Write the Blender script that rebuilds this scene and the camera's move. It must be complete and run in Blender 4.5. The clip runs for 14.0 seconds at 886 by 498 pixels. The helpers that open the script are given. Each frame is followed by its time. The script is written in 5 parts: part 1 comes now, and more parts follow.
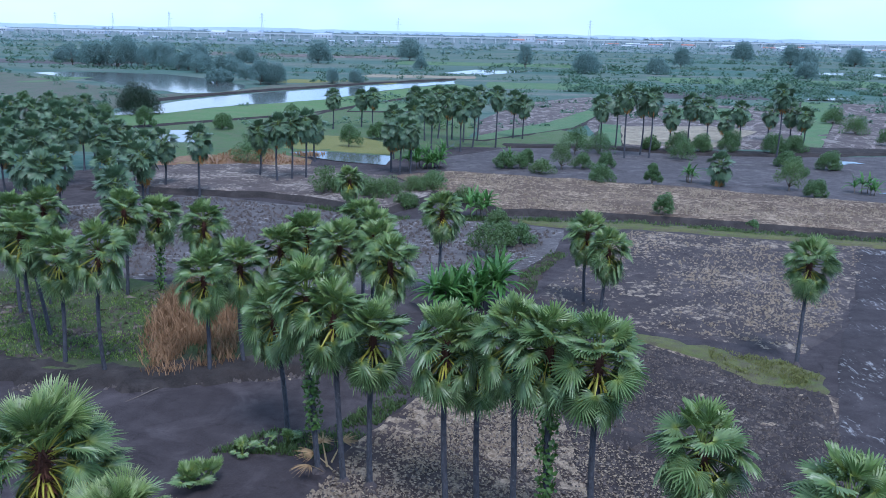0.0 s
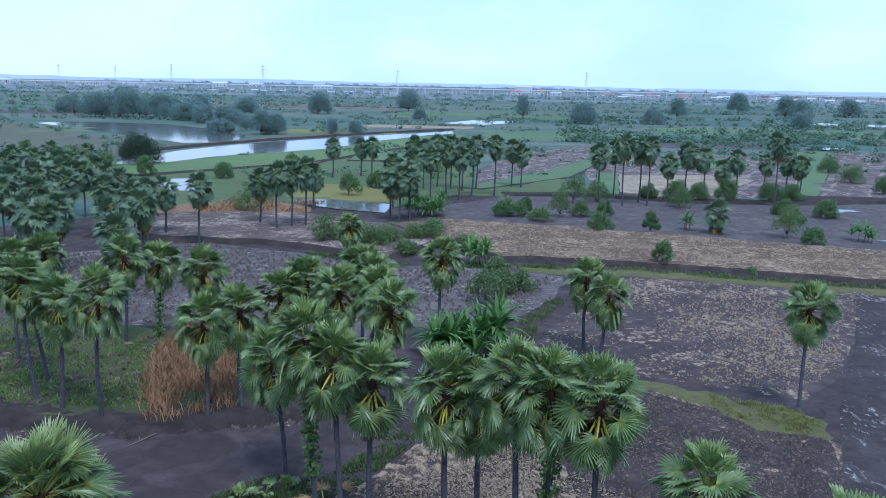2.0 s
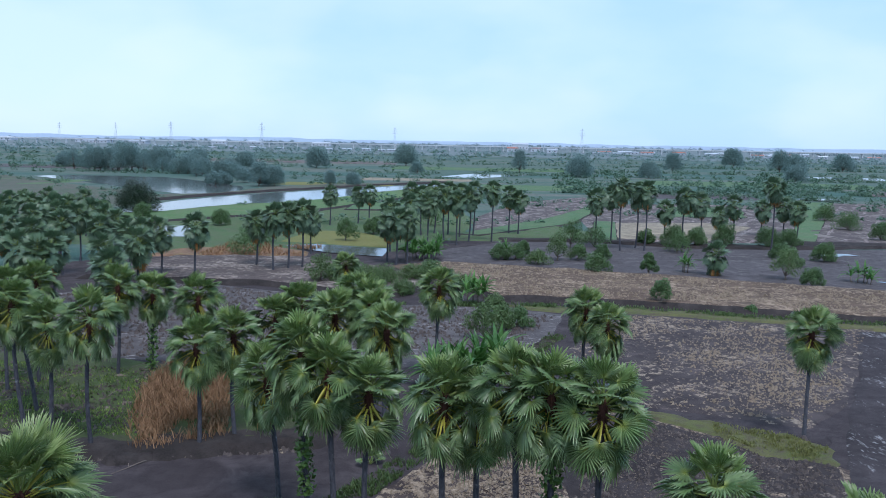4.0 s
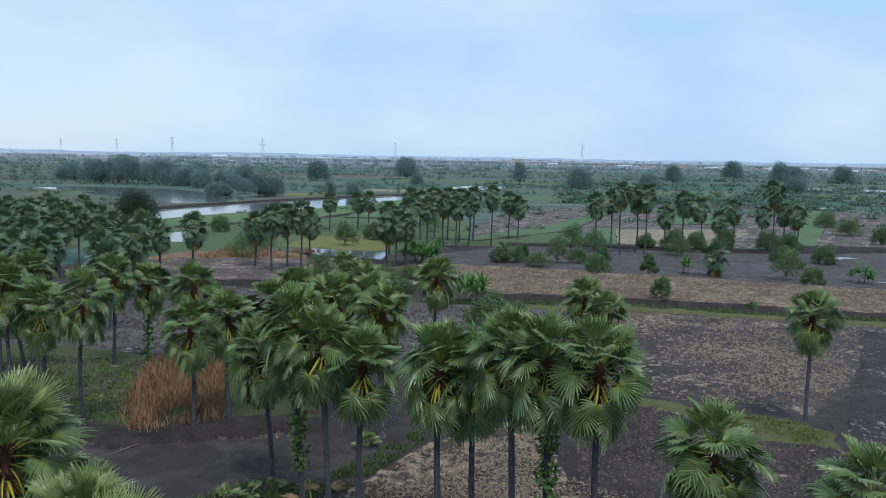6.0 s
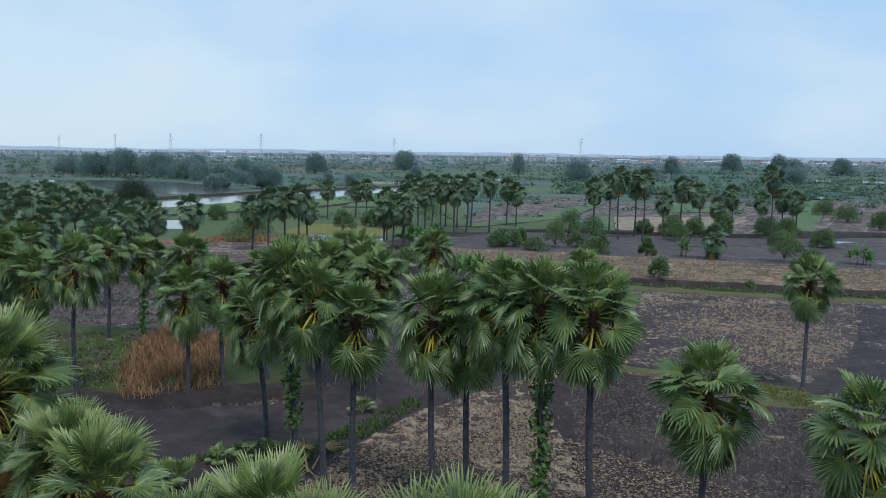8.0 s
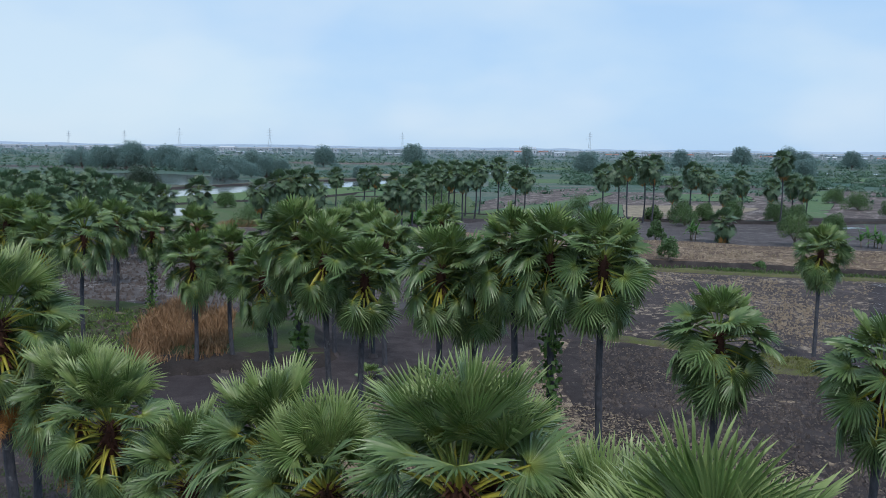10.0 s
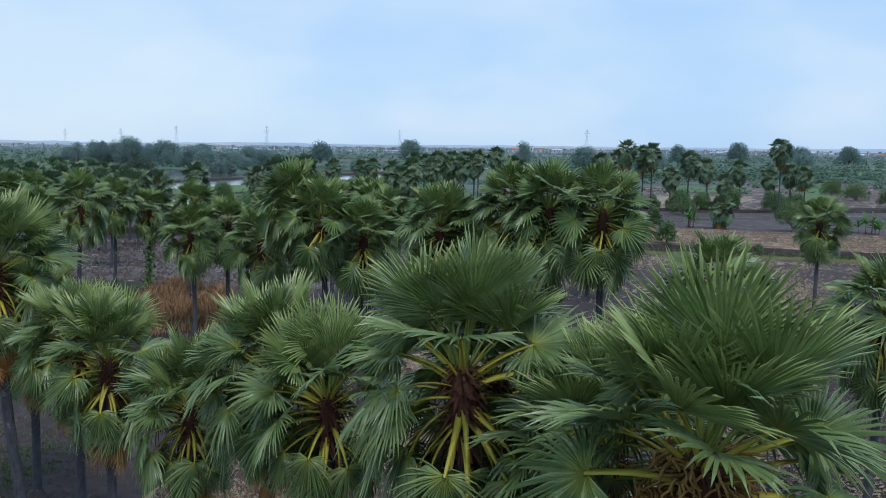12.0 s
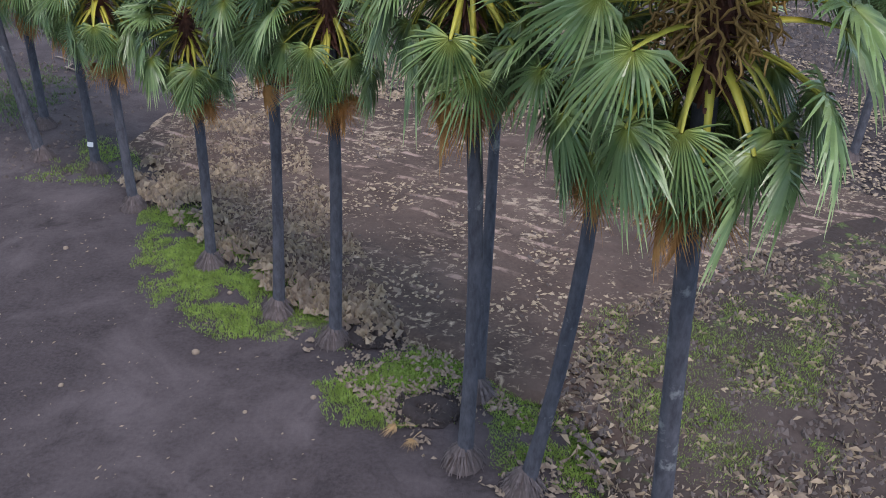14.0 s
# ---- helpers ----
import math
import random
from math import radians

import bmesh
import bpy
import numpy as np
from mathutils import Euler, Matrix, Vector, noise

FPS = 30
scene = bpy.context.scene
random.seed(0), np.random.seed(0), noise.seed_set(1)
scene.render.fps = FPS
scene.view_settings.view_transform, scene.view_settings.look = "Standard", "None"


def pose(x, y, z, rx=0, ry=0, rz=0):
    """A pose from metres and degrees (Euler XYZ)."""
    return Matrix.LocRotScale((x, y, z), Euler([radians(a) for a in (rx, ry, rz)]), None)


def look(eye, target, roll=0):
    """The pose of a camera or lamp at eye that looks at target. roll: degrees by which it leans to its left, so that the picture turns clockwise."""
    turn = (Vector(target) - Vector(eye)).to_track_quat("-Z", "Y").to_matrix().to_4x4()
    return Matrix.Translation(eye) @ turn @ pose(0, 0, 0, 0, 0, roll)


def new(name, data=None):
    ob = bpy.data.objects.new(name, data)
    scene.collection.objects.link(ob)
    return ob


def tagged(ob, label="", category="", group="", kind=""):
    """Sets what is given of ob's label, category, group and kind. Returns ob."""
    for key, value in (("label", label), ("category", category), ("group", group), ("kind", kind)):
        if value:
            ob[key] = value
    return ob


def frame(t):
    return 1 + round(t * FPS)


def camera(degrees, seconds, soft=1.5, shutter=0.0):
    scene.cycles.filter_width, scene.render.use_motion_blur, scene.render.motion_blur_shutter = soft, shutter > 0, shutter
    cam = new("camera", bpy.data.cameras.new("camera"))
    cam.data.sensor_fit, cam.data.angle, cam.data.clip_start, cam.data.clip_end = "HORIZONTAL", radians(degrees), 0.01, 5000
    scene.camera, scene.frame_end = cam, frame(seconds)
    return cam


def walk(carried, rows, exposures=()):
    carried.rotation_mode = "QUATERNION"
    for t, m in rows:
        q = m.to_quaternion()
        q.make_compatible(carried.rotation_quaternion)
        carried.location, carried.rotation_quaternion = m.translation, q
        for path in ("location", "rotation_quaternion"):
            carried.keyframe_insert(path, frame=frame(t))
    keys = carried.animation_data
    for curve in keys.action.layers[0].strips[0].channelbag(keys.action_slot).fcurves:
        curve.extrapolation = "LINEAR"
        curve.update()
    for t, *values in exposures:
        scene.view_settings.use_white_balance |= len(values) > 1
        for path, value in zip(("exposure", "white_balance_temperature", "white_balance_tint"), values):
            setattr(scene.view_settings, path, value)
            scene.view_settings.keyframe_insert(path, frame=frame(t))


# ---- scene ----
cam = camera(53.8, 14.0, 0.95)
PATH = [
    (0, (-0.315, -2.895, 28.153), (-0.318, -0.956, 27.666), 1.2),
    (0.5, (-0.32, -3.077, 28.143), (-0.322, -1.136, 27.662), 1.2),
    (1, (-0.344, -3.206, 28.128), (-0.347, -1.258, 27.677), 1.2),
    (1.5, (-0.382, -3.174, 28.12), (-0.385, -1.217, 27.708), 1.2),
    (2, (-0.415, -3.138, 27.843), (-0.417, -1.174, 27.466), 1.2),
    (2.5, (-0.424, -3.066, 27.081), (-0.424, -1.096, 26.739), 1.2),
    (3, (-0.482, -2.985, 26.348), (-0.477, -1.009, 26.042), 1.2),
    (5.5, (-0.033, -2.644, 22.922), (-0.037, -0.655, 22.709), 1.0),
    (6, (0.022, -2.606, 22.259), (0.021, -0.618, 22.046), 1.0),
    (6.5, (0.027, -2.526, 21.62), (0.025, -0.538, 21.405), 0.9),
    (7, (0.117, -2.501, 21.008), (0.112, -0.513, 20.792), 0.9),
    (7.5, (0.223, -2.482, 20.396), (0.222, -0.494, 20.178), 0.9),
    (8, (0.371, -2.477, 19.8), (0.372, -0.489, 19.578), 0.8),
    (10.5, (0.412, -2.473, 17.022), (0.392, -0.487, 16.789), 0.7),
    (11, (0.423, -2.512, 16.511), (0.41, -0.526, 16.277), 0.7),
    (11.5, (0.374, -2.547, 15.97), (0.356, -0.561, 15.735), 0.6),
    (12, (0.334, -2.586, 15.47), (0.322, -0.6, 15.234), 0.6),
    (12.5, (0.298, -2.684, 15.007), (0.29, -0.699, 14.769), 0.6),
    (13, (0.297, -2.721, 14.547), (0.287, -0.76, 14.157), 0.6),
    (13.3, (0.302, -2.778, 14.299), (0.292, -0.859, 13.734), 0.7),
    (13.5, (0.248, -2.77, 14.162), (0.243, -0.89, 13.482), 0.7),
    (13.7, (0.288, -2.722, 13.971), (0.279, -0.885, 13.181), 0.7),
    (14, (0.258, -2.69, 13.727), (0.254, -0.931, 12.777), 0.5),
]
LIGHT = [(0, 0.5, 5260, 15), (3, 0.34, 5520, 15), (5.5, 0.05, 6150, 11), (7.5, -0.07, 6280, 10), (12.5, 0.0, 6150, 12), (13, 0.0, 6080, 14), (13.5, 0.22, 6250, 20), (14, 0.82, 6380, 20)]
walk(cam, [(t, look(*p)) for t, *p in PATH], LIGHT)

# ---- world, sun, exposure ----
SUN_EL, SUN_ROT = 60.0, 160.0
world = bpy.data.worlds.new("sky")
scene.world = world
world.use_nodes = True
wn, wl = world.node_tree.nodes, world.node_tree.links
wn.clear()
sky = wn.new("ShaderNodeTexSky")
sky.sky_type = "NISHITA"
sky.sun_disc = False
sky.sun_elevation, sky.sun_rotation = radians(SUN_EL), radians(SUN_ROT)
sky.altitude, sky.air_density, sky.dust_density, sky.ozone_density = 20, 1.0, 0.6, 2.0
w_co = wn.new("ShaderNodeTexCoord")
w_map = wn.new("ShaderNodeMapping")
w_map.inputs["Scale"].default_value = (1.4, 1.4, 3.2)
w_noise = wn.new("ShaderNodeTexNoise")
w_noise.inputs["Scale"].default_value = 2.2
w_noise.inputs["Detail"].default_value = 5
w_ramp = wn.new("ShaderNodeMapRange")
w_ramp.inputs[1].default_value, w_ramp.inputs[2].default_value = 0.35, 0.7
w_ramp.inputs[3].default_value, w_ramp.inputs[4].default_value = 0.0, 1.0
w_mix = wn.new("ShaderNodeMix")
w_mix.data_type = "RGBA"
w_cloud = wn.new("ShaderNodeMix")
w_cloud.data_type = "RGBA"
w_cloud.inputs[6].default_value, w_cloud.inputs[7].default_value = (4.9, 7.2, 9.9, 1), (6.7, 8.4, 9.8, 1)
w_mix.inputs[0].default_value = 0.84
w_bg = wn.new("ShaderNodeBackground")
w_bg.inputs["Strength"].default_value = 0.1
w_out = wn.new("ShaderNodeOutputWorld")
wl.new(w_co.outputs["Generated"], w_map.inputs["Vector"])
wl.new(w_map.outputs[0], w_noise.inputs["Vector"])
w_xyz = wn.new("ShaderNodeSeparateXYZ")
w_side = wn.new("ShaderNodeMath")
w_side.operation = "MULTIPLY_ADD"
w_side.inputs[1].default_value = -0.28
wl.new(w_co.outputs["Generated"], w_xyz.inputs[0])
wl.new(w_xyz.outputs["X"], w_side.inputs[0])
wl.new(w_noise.outputs[0], w_side.inputs[2])
wl.new(w_side.outputs[0], w_ramp.inputs[0])
wl.new(w_ramp.outputs[0], w_cloud.inputs[0])
wl.new(w_cloud.outputs[2], w_mix.inputs[7])
wl.new(sky.outputs[0], w_mix.inputs[6])
w_puff = wn.new("ShaderNodeTexNoise")
w_puff.inputs["Scale"].default_value, w_puff.inputs["Detail"].default_value = 3.7, 2
w_soft = wn.new("ShaderNodeMapRange")
w_soft.inputs[1].default_value, w_soft.inputs[2].default_value, w_soft.inputs[4].default_value = 0.48, 0.75, 0.32
w_puffs = wn.new("ShaderNodeMix")
w_puffs.data_type = "RGBA"
w_puffs.inputs[7].default_value = (8.3, 8.9, 9.3, 1)
wl.new(w_map.outputs[0], w_puff.inputs["Vector"])
wl.new(w_puff.outputs[0], w_soft.inputs[0])
wl.new(w_soft.outputs[0], w_puffs.inputs[0])
wl.new(w_mix.outputs[2], w_puffs.inputs[6])
wl.new(w_puffs.outputs[2], w_bg.inputs["Color"])
wl.new(w_bg.outputs[0], w_out.inputs["Surface"])

sun = new("sun", bpy.data.lights.new("sun", "SUN"))
sun.data.energy, sun.data.angle, sun.data.color = 1.85, radians(20), (1.0, 0.95, 0.9)
sun.matrix_world = look((0, 0, 60), (
    -60 * math.cos(radians(SUN_EL)) * math.sin(radians(SUN_ROT)),
    -60 * math.cos(radians(SUN_EL)) * math.cos(radians(SUN_ROT)),
    60 - 60 * math.sin(radians(SUN_EL))))


# ---- materials ----
class Graph:
    """A node material under construction: nodes by type, links by name."""

    def __init__(self, name):
        self.mat = bpy.data.materials.new(name)
        self.mat.use_nodes = True
        self.n, self.l = self.mat.node_tree.nodes, self.mat.node_tree.links
        self.bsdf = self.n["Principled BSDF"]
        self.co = self.n.new("ShaderNodeTexCoord").outputs["Object"]

    def feed(self, value, socket):
        if isinstance(value, bpy.types.NodeSocket):
            self.l.new(value, socket)
        elif isinstance(value, tuple) and len(value) == 3 and socket.type == "RGBA":
            socket.default_value = (*value, 1)
        else:
            socket.default_value = value

    def mapping(self, scale=(1, 1, 1), rot=0.0, vector=None):
        m = self.n.new("ShaderNodeMapping")
        m.inputs["Scale"].default_value = scale
        m.inputs["Rotation"].default_value = (0, 0, radians(rot))
        self.feed(vector or self.co, m.inputs["Vector"])
        return m.outputs[0]

    def noise(self, scale, detail=4.0, rough=0.55, vector=None, warp=0.0):
        t = self.n.new("ShaderNodeTexNoise")
        t.inputs["Scale"].default_value, t.inputs["Detail"].default_value = scale, detail
        t.inputs["Roughness"].default_value, t.inputs["Distortion"].default_value = rough, warp
        self.feed(vector or self.co, t.inputs["Vector"])
        return t.outputs[0]

    def wave(self, scale, warp, vector=None, detail=2.0):
        t = self.n.new("ShaderNodeTexWave")
        t.inputs["Scale"].default_value, t.inputs["Distortion"].default_value = scale, warp
        t.inputs["Detail"].default_value = detail
        self.feed(vector or self.co, t.inputs["Vector"])
        return t.outputs["Fac"]

    def span(self, value, a, b, lo=0.0, hi=1.0):
        t = self.n.new("ShaderNodeMapRange")
        self.feed(value, t.inputs[0])
        for k, v in zip((1, 2, 3, 4), (a, b, lo, hi)):
            t.inputs[k].default_value = v
        return t.outputs[0]

    def mix(self, fac, a, b, blend="MIX"):
        t = self.n.new("ShaderNodeMix")
        t.data_type, t.blend_type = "RGBA", blend
        self.feed(fac, t.inputs[0])
        self.feed(a, t.inputs[6])
        self.feed(b, t.inputs[7])
        return t.outputs[2]

    def calc(self, op, a, b=0.0):
        t = self.n.new("ShaderNodeMath")
        t.operation = op
        self.feed(a, t.inputs[0])
        self.feed(b, t.inputs[1])
        return t.outputs[0]

    def random(self):
        return self.n.new("ShaderNodeObjectInfo").outputs["Random"]

    def island(self):
        return self.n.new("ShaderNodeNewGeometry").outputs["Random Per Island"]

    def bump(self, height, strength, distance):
        t = self.n.new("ShaderNodeBump")
        t.inputs["Strength"].default_value, t.inputs["Distance"].default_value = strength, distance
        self.feed(height, t.inputs["Height"])
        self.l.new(t.outputs[0], self.bsdf.inputs["Normal"])

    def done(self, colour, rough=0.9, metal=0.0, spec=0.3):
        self.feed(colour, self.bsdf.inputs["Base Color"])
        self.feed(rough, self.bsdf.inputs["Roughness"])
        self.bsdf.inputs["Metallic"].default_value = metal
        self.bsdf.inputs["Specular IOR Level"].default_value = spec
        return self.mat


def soil(name, dark, light, straw=None, amount=0.4, fleck=2.2, rot=0.0, stretch=1.0, patch=0.06, rough=0.95, furrow=0.0, furrow_rot=0.0, tone=1.0):
    """Tilled earth: broad patches, clods, and pale straw litter or painted glints lying on it."""
    g = Graph(name)
    broad = g.noise(patch, 5, 0.6)
    mid = g.noise(0.7, 5, 0.6)
    fine = g.noise(9.0, 6, 0.7)
    dark, light = tuple(c * 0.56 * tone for c in dark), tuple(c * 0.62 * tone for c in light)
    col = g.mix(g.span(broad, 0.35, 0.65), dark, light)
    col = g.mix(g.span(mid, 0.38, 0.62, 0.0, 0.65), col, tuple(c * 0.62 for c in dark))
    col = g.mix(g.span(fine, 0.35, 0.75, 0.0, 0.45), col, tuple(min(1, c * 1.45) for c in light))
    col = g.mix(g.span(g.noise(0.22, 5, 0.65, None, 0.7), 0.5, 0.72, 0.0, 0.6), col, tuple(min(1, c * 1.7) for c in light))
    col = g.mix(g.span(g.noise(0.35, 6, 0.7, None, 1.2), 0.56, 0.7, 0.0, 0.7), col, tuple(c * 0.5 for c in dark))
    height = g.calc("ADD", g.calc("MULTIPLY", mid, 0.5), g.calc("MULTIPLY", fine, 0.35))
    if furrow:
        lines = g.wave(furrow, 1.6, g.mapping((1, 1, 1), furrow_rot), 3)
        broken = g.calc("MULTIPLY", g.span(lines, 0.84, 0.97), g.span(g.noise(1.7, 5, 0.65), 0.46, 0.58))
        broken = g.calc("MULTIPLY", broken, g.span(g.noise(0.12, 2), 0.45, 0.55))
        col = g.mix(g.calc("MULTIPLY", broken, 0.95), col, tuple(min(1, c * 3.4) for c in light))
        height = g.calc("ADD", height, g.calc("MULTIPLY", lines, 0.4))
    if straw:
        v = g.mapping((1, stretch, 1), rot)
        bits = g.noise(fleck * 1.5, 8, 0.68, v, 0.8)
        lump = g.noise(fleck * 0.8, 5, 0.65, v, 0.5)
        where = g.noise(0.11, 4, 0.6)
        sum1 = g.calc("ADD", g.calc("MULTIPLY", bits, 0.6), g.calc("MULTIPLY", lump, 0.3))
        sum1 = g.calc("ADD", sum1, g.calc("MULTIPLY", where, 0.36))
        edge = 0.63 + (0.5 - amount) * 0.26
        mask = g.span(sum1, edge, edge + 0.055, 0.0, 0.92)
        tone = g.mix(g.span(g.noise(fleck * 4.1, 3), 0.3, 0.7), tuple(c * 0.55 for c in straw), straw)
        col = g.mix(mask, col, tone)
        height = g.calc("ADD", height, g.calc("MULTIPLY", mask, 0.5))
    g.bump(height, 0.7, 0.12)
    return g.done(col, rough, 0, 0.15)


def cover(name, a, b, c, s=0.5, rough=0.9):
    """Low plant cover seen from above."""
    g = Graph(name)
    col = g.mix(g.span(g.noise(s * 0.12, 5, 0.6), 0.35, 0.65), a, b)
    col = g.mix(g.span(g.noise(s, 6, 0.65), 0.42, 0.68), col, c)
    fine = g.noise(s * 9, 5, 0.7)
    col = g.mix(g.span(fine, 0.3, 0.7, 0.0, 0.5), col, tuple(v * 0.45 for v in a))
    g.bump(fine, 0.8, 0.25)
    return g.done(col, rough, 0, 0.15)


def leaf_material(name, a, b, tip, hub=None, clear=0.09, rough=0.38):
    """Leaf tissue: fine ribs, a tone of its own per leaf, some light coming through."""
    g = Graph(name)
    col = g.mix(g.random(), a, b)
    col = g.mix(g.span(g.noise(2.5, 4), 0.35, 0.65, 0.0, 0.75), col, tuple(v * 0.5 for v in a))
    col = g.mix(g.span(g.island(), 0.0, 1.0, 0.0, 0.28), col, tip)
    if hub:
        d = g.n.new("ShaderNodeVectorMath")
        d.operation = "DISTANCE"
        g.l.new(g.co, d.inputs[0])
        d.inputs[1].default_value = (0, PETIOLE, 0)
        col = g.mix(g.span(d.outputs["Value"], 0.02, 0.34, 0.75, 0.0), col, hub)
        col = g.mix(g.span(d.outputs["Value"], 1.0, 1.4, 0.0, 0.55), col, tip)
    g.bump(g.noise(30, 2), 0.15, 0.02)
    g.done(col, rough, 0, 0.4)
    thin = g.n.new("ShaderNodeBsdfTranslucent")
    g.feed(col, thin.inputs["Color"])
    join = g.n.new("ShaderNodeMixShader")
    join.inputs[0].default_value = clear
    g.l.new(g.bsdf.outputs[0], join.inputs[1])
    g.l.new(thin.outputs[0], join.inputs[2])
    g.l.new(join.outputs[0], g.n["Material Output"].inputs["Surface"])
    return g.mat


def plain(name, a, b, scale=3.0, rough=0.8, metal=0.0, bump=0.3, grain=(1, 1, 1), per=False):
    g = Graph(name)
    v = g.mapping(grain)
    n = g.noise(scale, 5, 0.6, v)
    col = g.mix(g.span(n, 0.3, 0.7), a, b)
    if per:
        col = g.mix(g.span(g.island(), 0, 1, 0, 0.6), col, tuple(c * 0.55 for c in a))
    g.bump(n, bump, 0.05)
    return g.done(col, rough, metal)


PETIOLE = 1.35
# Tones lifted and bluish: distance haze is put into the land's colours.
g = Graph("hazed_scrub_land")
strips = g.mapping((0.28, 1.0, 1.0), 8)
col = g.mix(g.span(g.noise(0.012, 4, 0.6, strips), 0.4, 0.6), (0.060, 0.120, 0.100), (0.125, 0.150, 0.120))
col = g.mix(g.span(g.noise(0.03, 5, 0.65, strips, 0.4), 0.52, 0.66, 0.0, 0.85), col, (0.175, 0.165, 0.145))
col = g.mix(g.span(g.noise(0.05, 6, 0.7, strips, 0.8), 0.54, 0.64, 0.0, 0.8), col, (0.045, 0.092, 0.072))
tufts = g.noise(0.35, 6, 0.7)
col = g.mix(g.span(tufts, 0.45, 0.65, 0.0, 0.7), col, (0.040, 0.080, 0.062))
g.bump(tufts, 0.8, 0.3)
M_GROUND = g.done(col, 0.95, 0, 0.15)
M_SHORE = cover("green_bank", (0.10, 0.18, 0.07), (0.13, 0.21, 0.08), (0.16, 0.19, 0.10), 0.15)
M_WASTE = cover("dry_waste", (0.115, 0.115, 0.09), (0.15, 0.135, 0.115), (0.085, 0.125, 0.075), 0.12)
M_WEEDY = soil("weedy_soil", (0.098, 0.072, 0.063), (0.145, 0.108, 0.094), (0.11, 0.145, 0.05), 0.3, 0.9, 20, 0.8, tone=0.6)
M_SOIL = soil("dark_soil", (0.070, 0.055, 0.058), (0.118, 0.097, 0.100), patch=0.09, tone=0.9)
M_STRAW = soil("straw_field_soil", (0.10, 0.073, 0.066), (0.145, 0.108, 0.096), (0.40, 0.305, 0.215), 0.5, 0.85, 28, 0.7, tone=0.85)
M_FURROW = soil("furrowed_soil", (0.118, 0.08, 0.066), (0.170, 0.12, 0.098), (0.40, 0.31, 0.23), 0.34, 1.9, 25, 1.3, furrow=0.285, furrow_rot=-60.5, tone=0.8)
M_TRACK = soil("track_soil", (0.085, 0.07, 0.074), (0.12, 0.10, 0.104), (0.38, 0.36, 0.355), 0.25, 1.6, 62, 0.35, tone=0.8)
M_CHIPS = soil("chip_soil", (0.08, 0.064, 0.065), (0.12, 0.097, 0.095), (0.28, 0.225, 0.185), 0.27, 1.1, -10, 0.8, tone=0.66)
M_STUBBLE = soil("stubble_soil", (0.088, 0.070, 0.072), (0.13, 0.105, 0.102), (0.40, 0.315, 0.235), 0.38, 1.0, -14, 0.8, patch=0.035, tone=0.95)
M_TAN = soil("tan_stubble", (0.165, 0.112, 0.082), (0.22, 0.155, 0.112), (0.40, 0.30, 0.21), 0.45, 0.75, -8, 0.8, tone=1.0)
M_PINK = soil("grey_pink_stubble", (0.11, 0.085, 0.08), (0.17, 0.132, 0.118), (0.40, 0.33, 0.28), 0.44, 0.7, 5, 1.5, tone=1.1)
# Pale streaks are water glints, painted in through the straw mask.
M_GREY = soil("grey_wet_soil", (0.10, 0.085, 0.085), (0.145, 0.125, 0.122), (0.42, 0.38, 0.37), 0.3, 0.8, -12, 2.6, rough=0.75, tone=1.15)
M_FARDARK = soil("far_dark_soil", (0.095, 0.082, 0.085), (0.13, 0.115, 0.118), (0.2, 0.18, 0.17), 0.25, 0.3, -12, 2.0, tone=1.25)
M_FARPINK = soil("far_pink_soil", (0.135, 0.108, 0.105), (0.185, 0.15, 0.142), (0.29, 0.25, 0.225), 0.44, 0.4, 26, 0.25, furrow=0.06, furrow_rot=28, tone=1.05)
M_PALE = soil("pale_dry_field", (0.30, 0.25, 0.18), (0.36, 0.30, 0.22), patch=0.05, tone=1.25)
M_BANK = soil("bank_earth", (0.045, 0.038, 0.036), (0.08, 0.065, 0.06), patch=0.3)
M_GRASSLAND = cover("rough_grass", (0.062, 0.098, 0.030), (0.090, 0.112, 0.042), (0.080, 0.066, 0.054), 0.35)
M_BUND = cover("bund_grass", (0.115, 0.145, 0.045), (0.185, 0.175, 0.075), (0.13, 0.10, 0.08), 0.9)
M_MEADOW = cover("rank_meadow", (0.075, 0.135, 0.055), (0.115, 0.165, 0.068), (0.135, 0.135, 0.085), 0.3)
M_REDEARTH = soil("red_earth", (0.20, 0.115, 0.075), (0.27, 0.165, 0.105), (0.30, 0.24, 0.10), 0.36, 0.5, 10, 1.6, tone=1.3)
M_PADDY = cover("yellow_paddy", (0.20, 0.19, 0.06), (0.24, 0.22, 0.08), (0.17, 0.19, 0.07), 0.5)
M_FARGREEN = cover("far_green", (0.085, 0.160, 0.075), (0.115, 0.190, 0.085), (0.150, 0.190, 0.105), 0.12)

g = Graph("still_water")
g.bump(g.noise(0.6, 3), 0.06, 0.05)
M_WATER = g.done((0.11, 0.12, 0.12), 0.08, 0, 0.5)

M_LEAF = leaf_material("palm_leaf", (0.077, 0.142, 0.049), (0.132, 0.216, 0.070), (0.41, 0.49, 0.22), (0.36, 0.40, 0.08), clear=0.1, rough=0.33)
M_LEAF_YOUNG = leaf_material("young_palm_leaf", (0.120, 0.200, 0.056), (0.190, 0.284, 0.078), (0.48, 0.54, 0.22), (0.36, 0.40, 0.08), clear=0.2, rough=0.35)
# Bluer than the near palm leaf: haze over far crowns, given as colour.
M_LEAF_FAR = leaf_material("hazed_palm_crown", (0.085, 0.150, 0.080), (0.120, 0.190, 0.095), (0.20, 0.26, 0.13))
M_DEAD = leaf_material("dead_palm_leaf", (0.36, 0.15, 0.035), (0.44, 0.21, 0.055), (0.50, 0.31, 0.12), clear=0.15, rough=0.7)
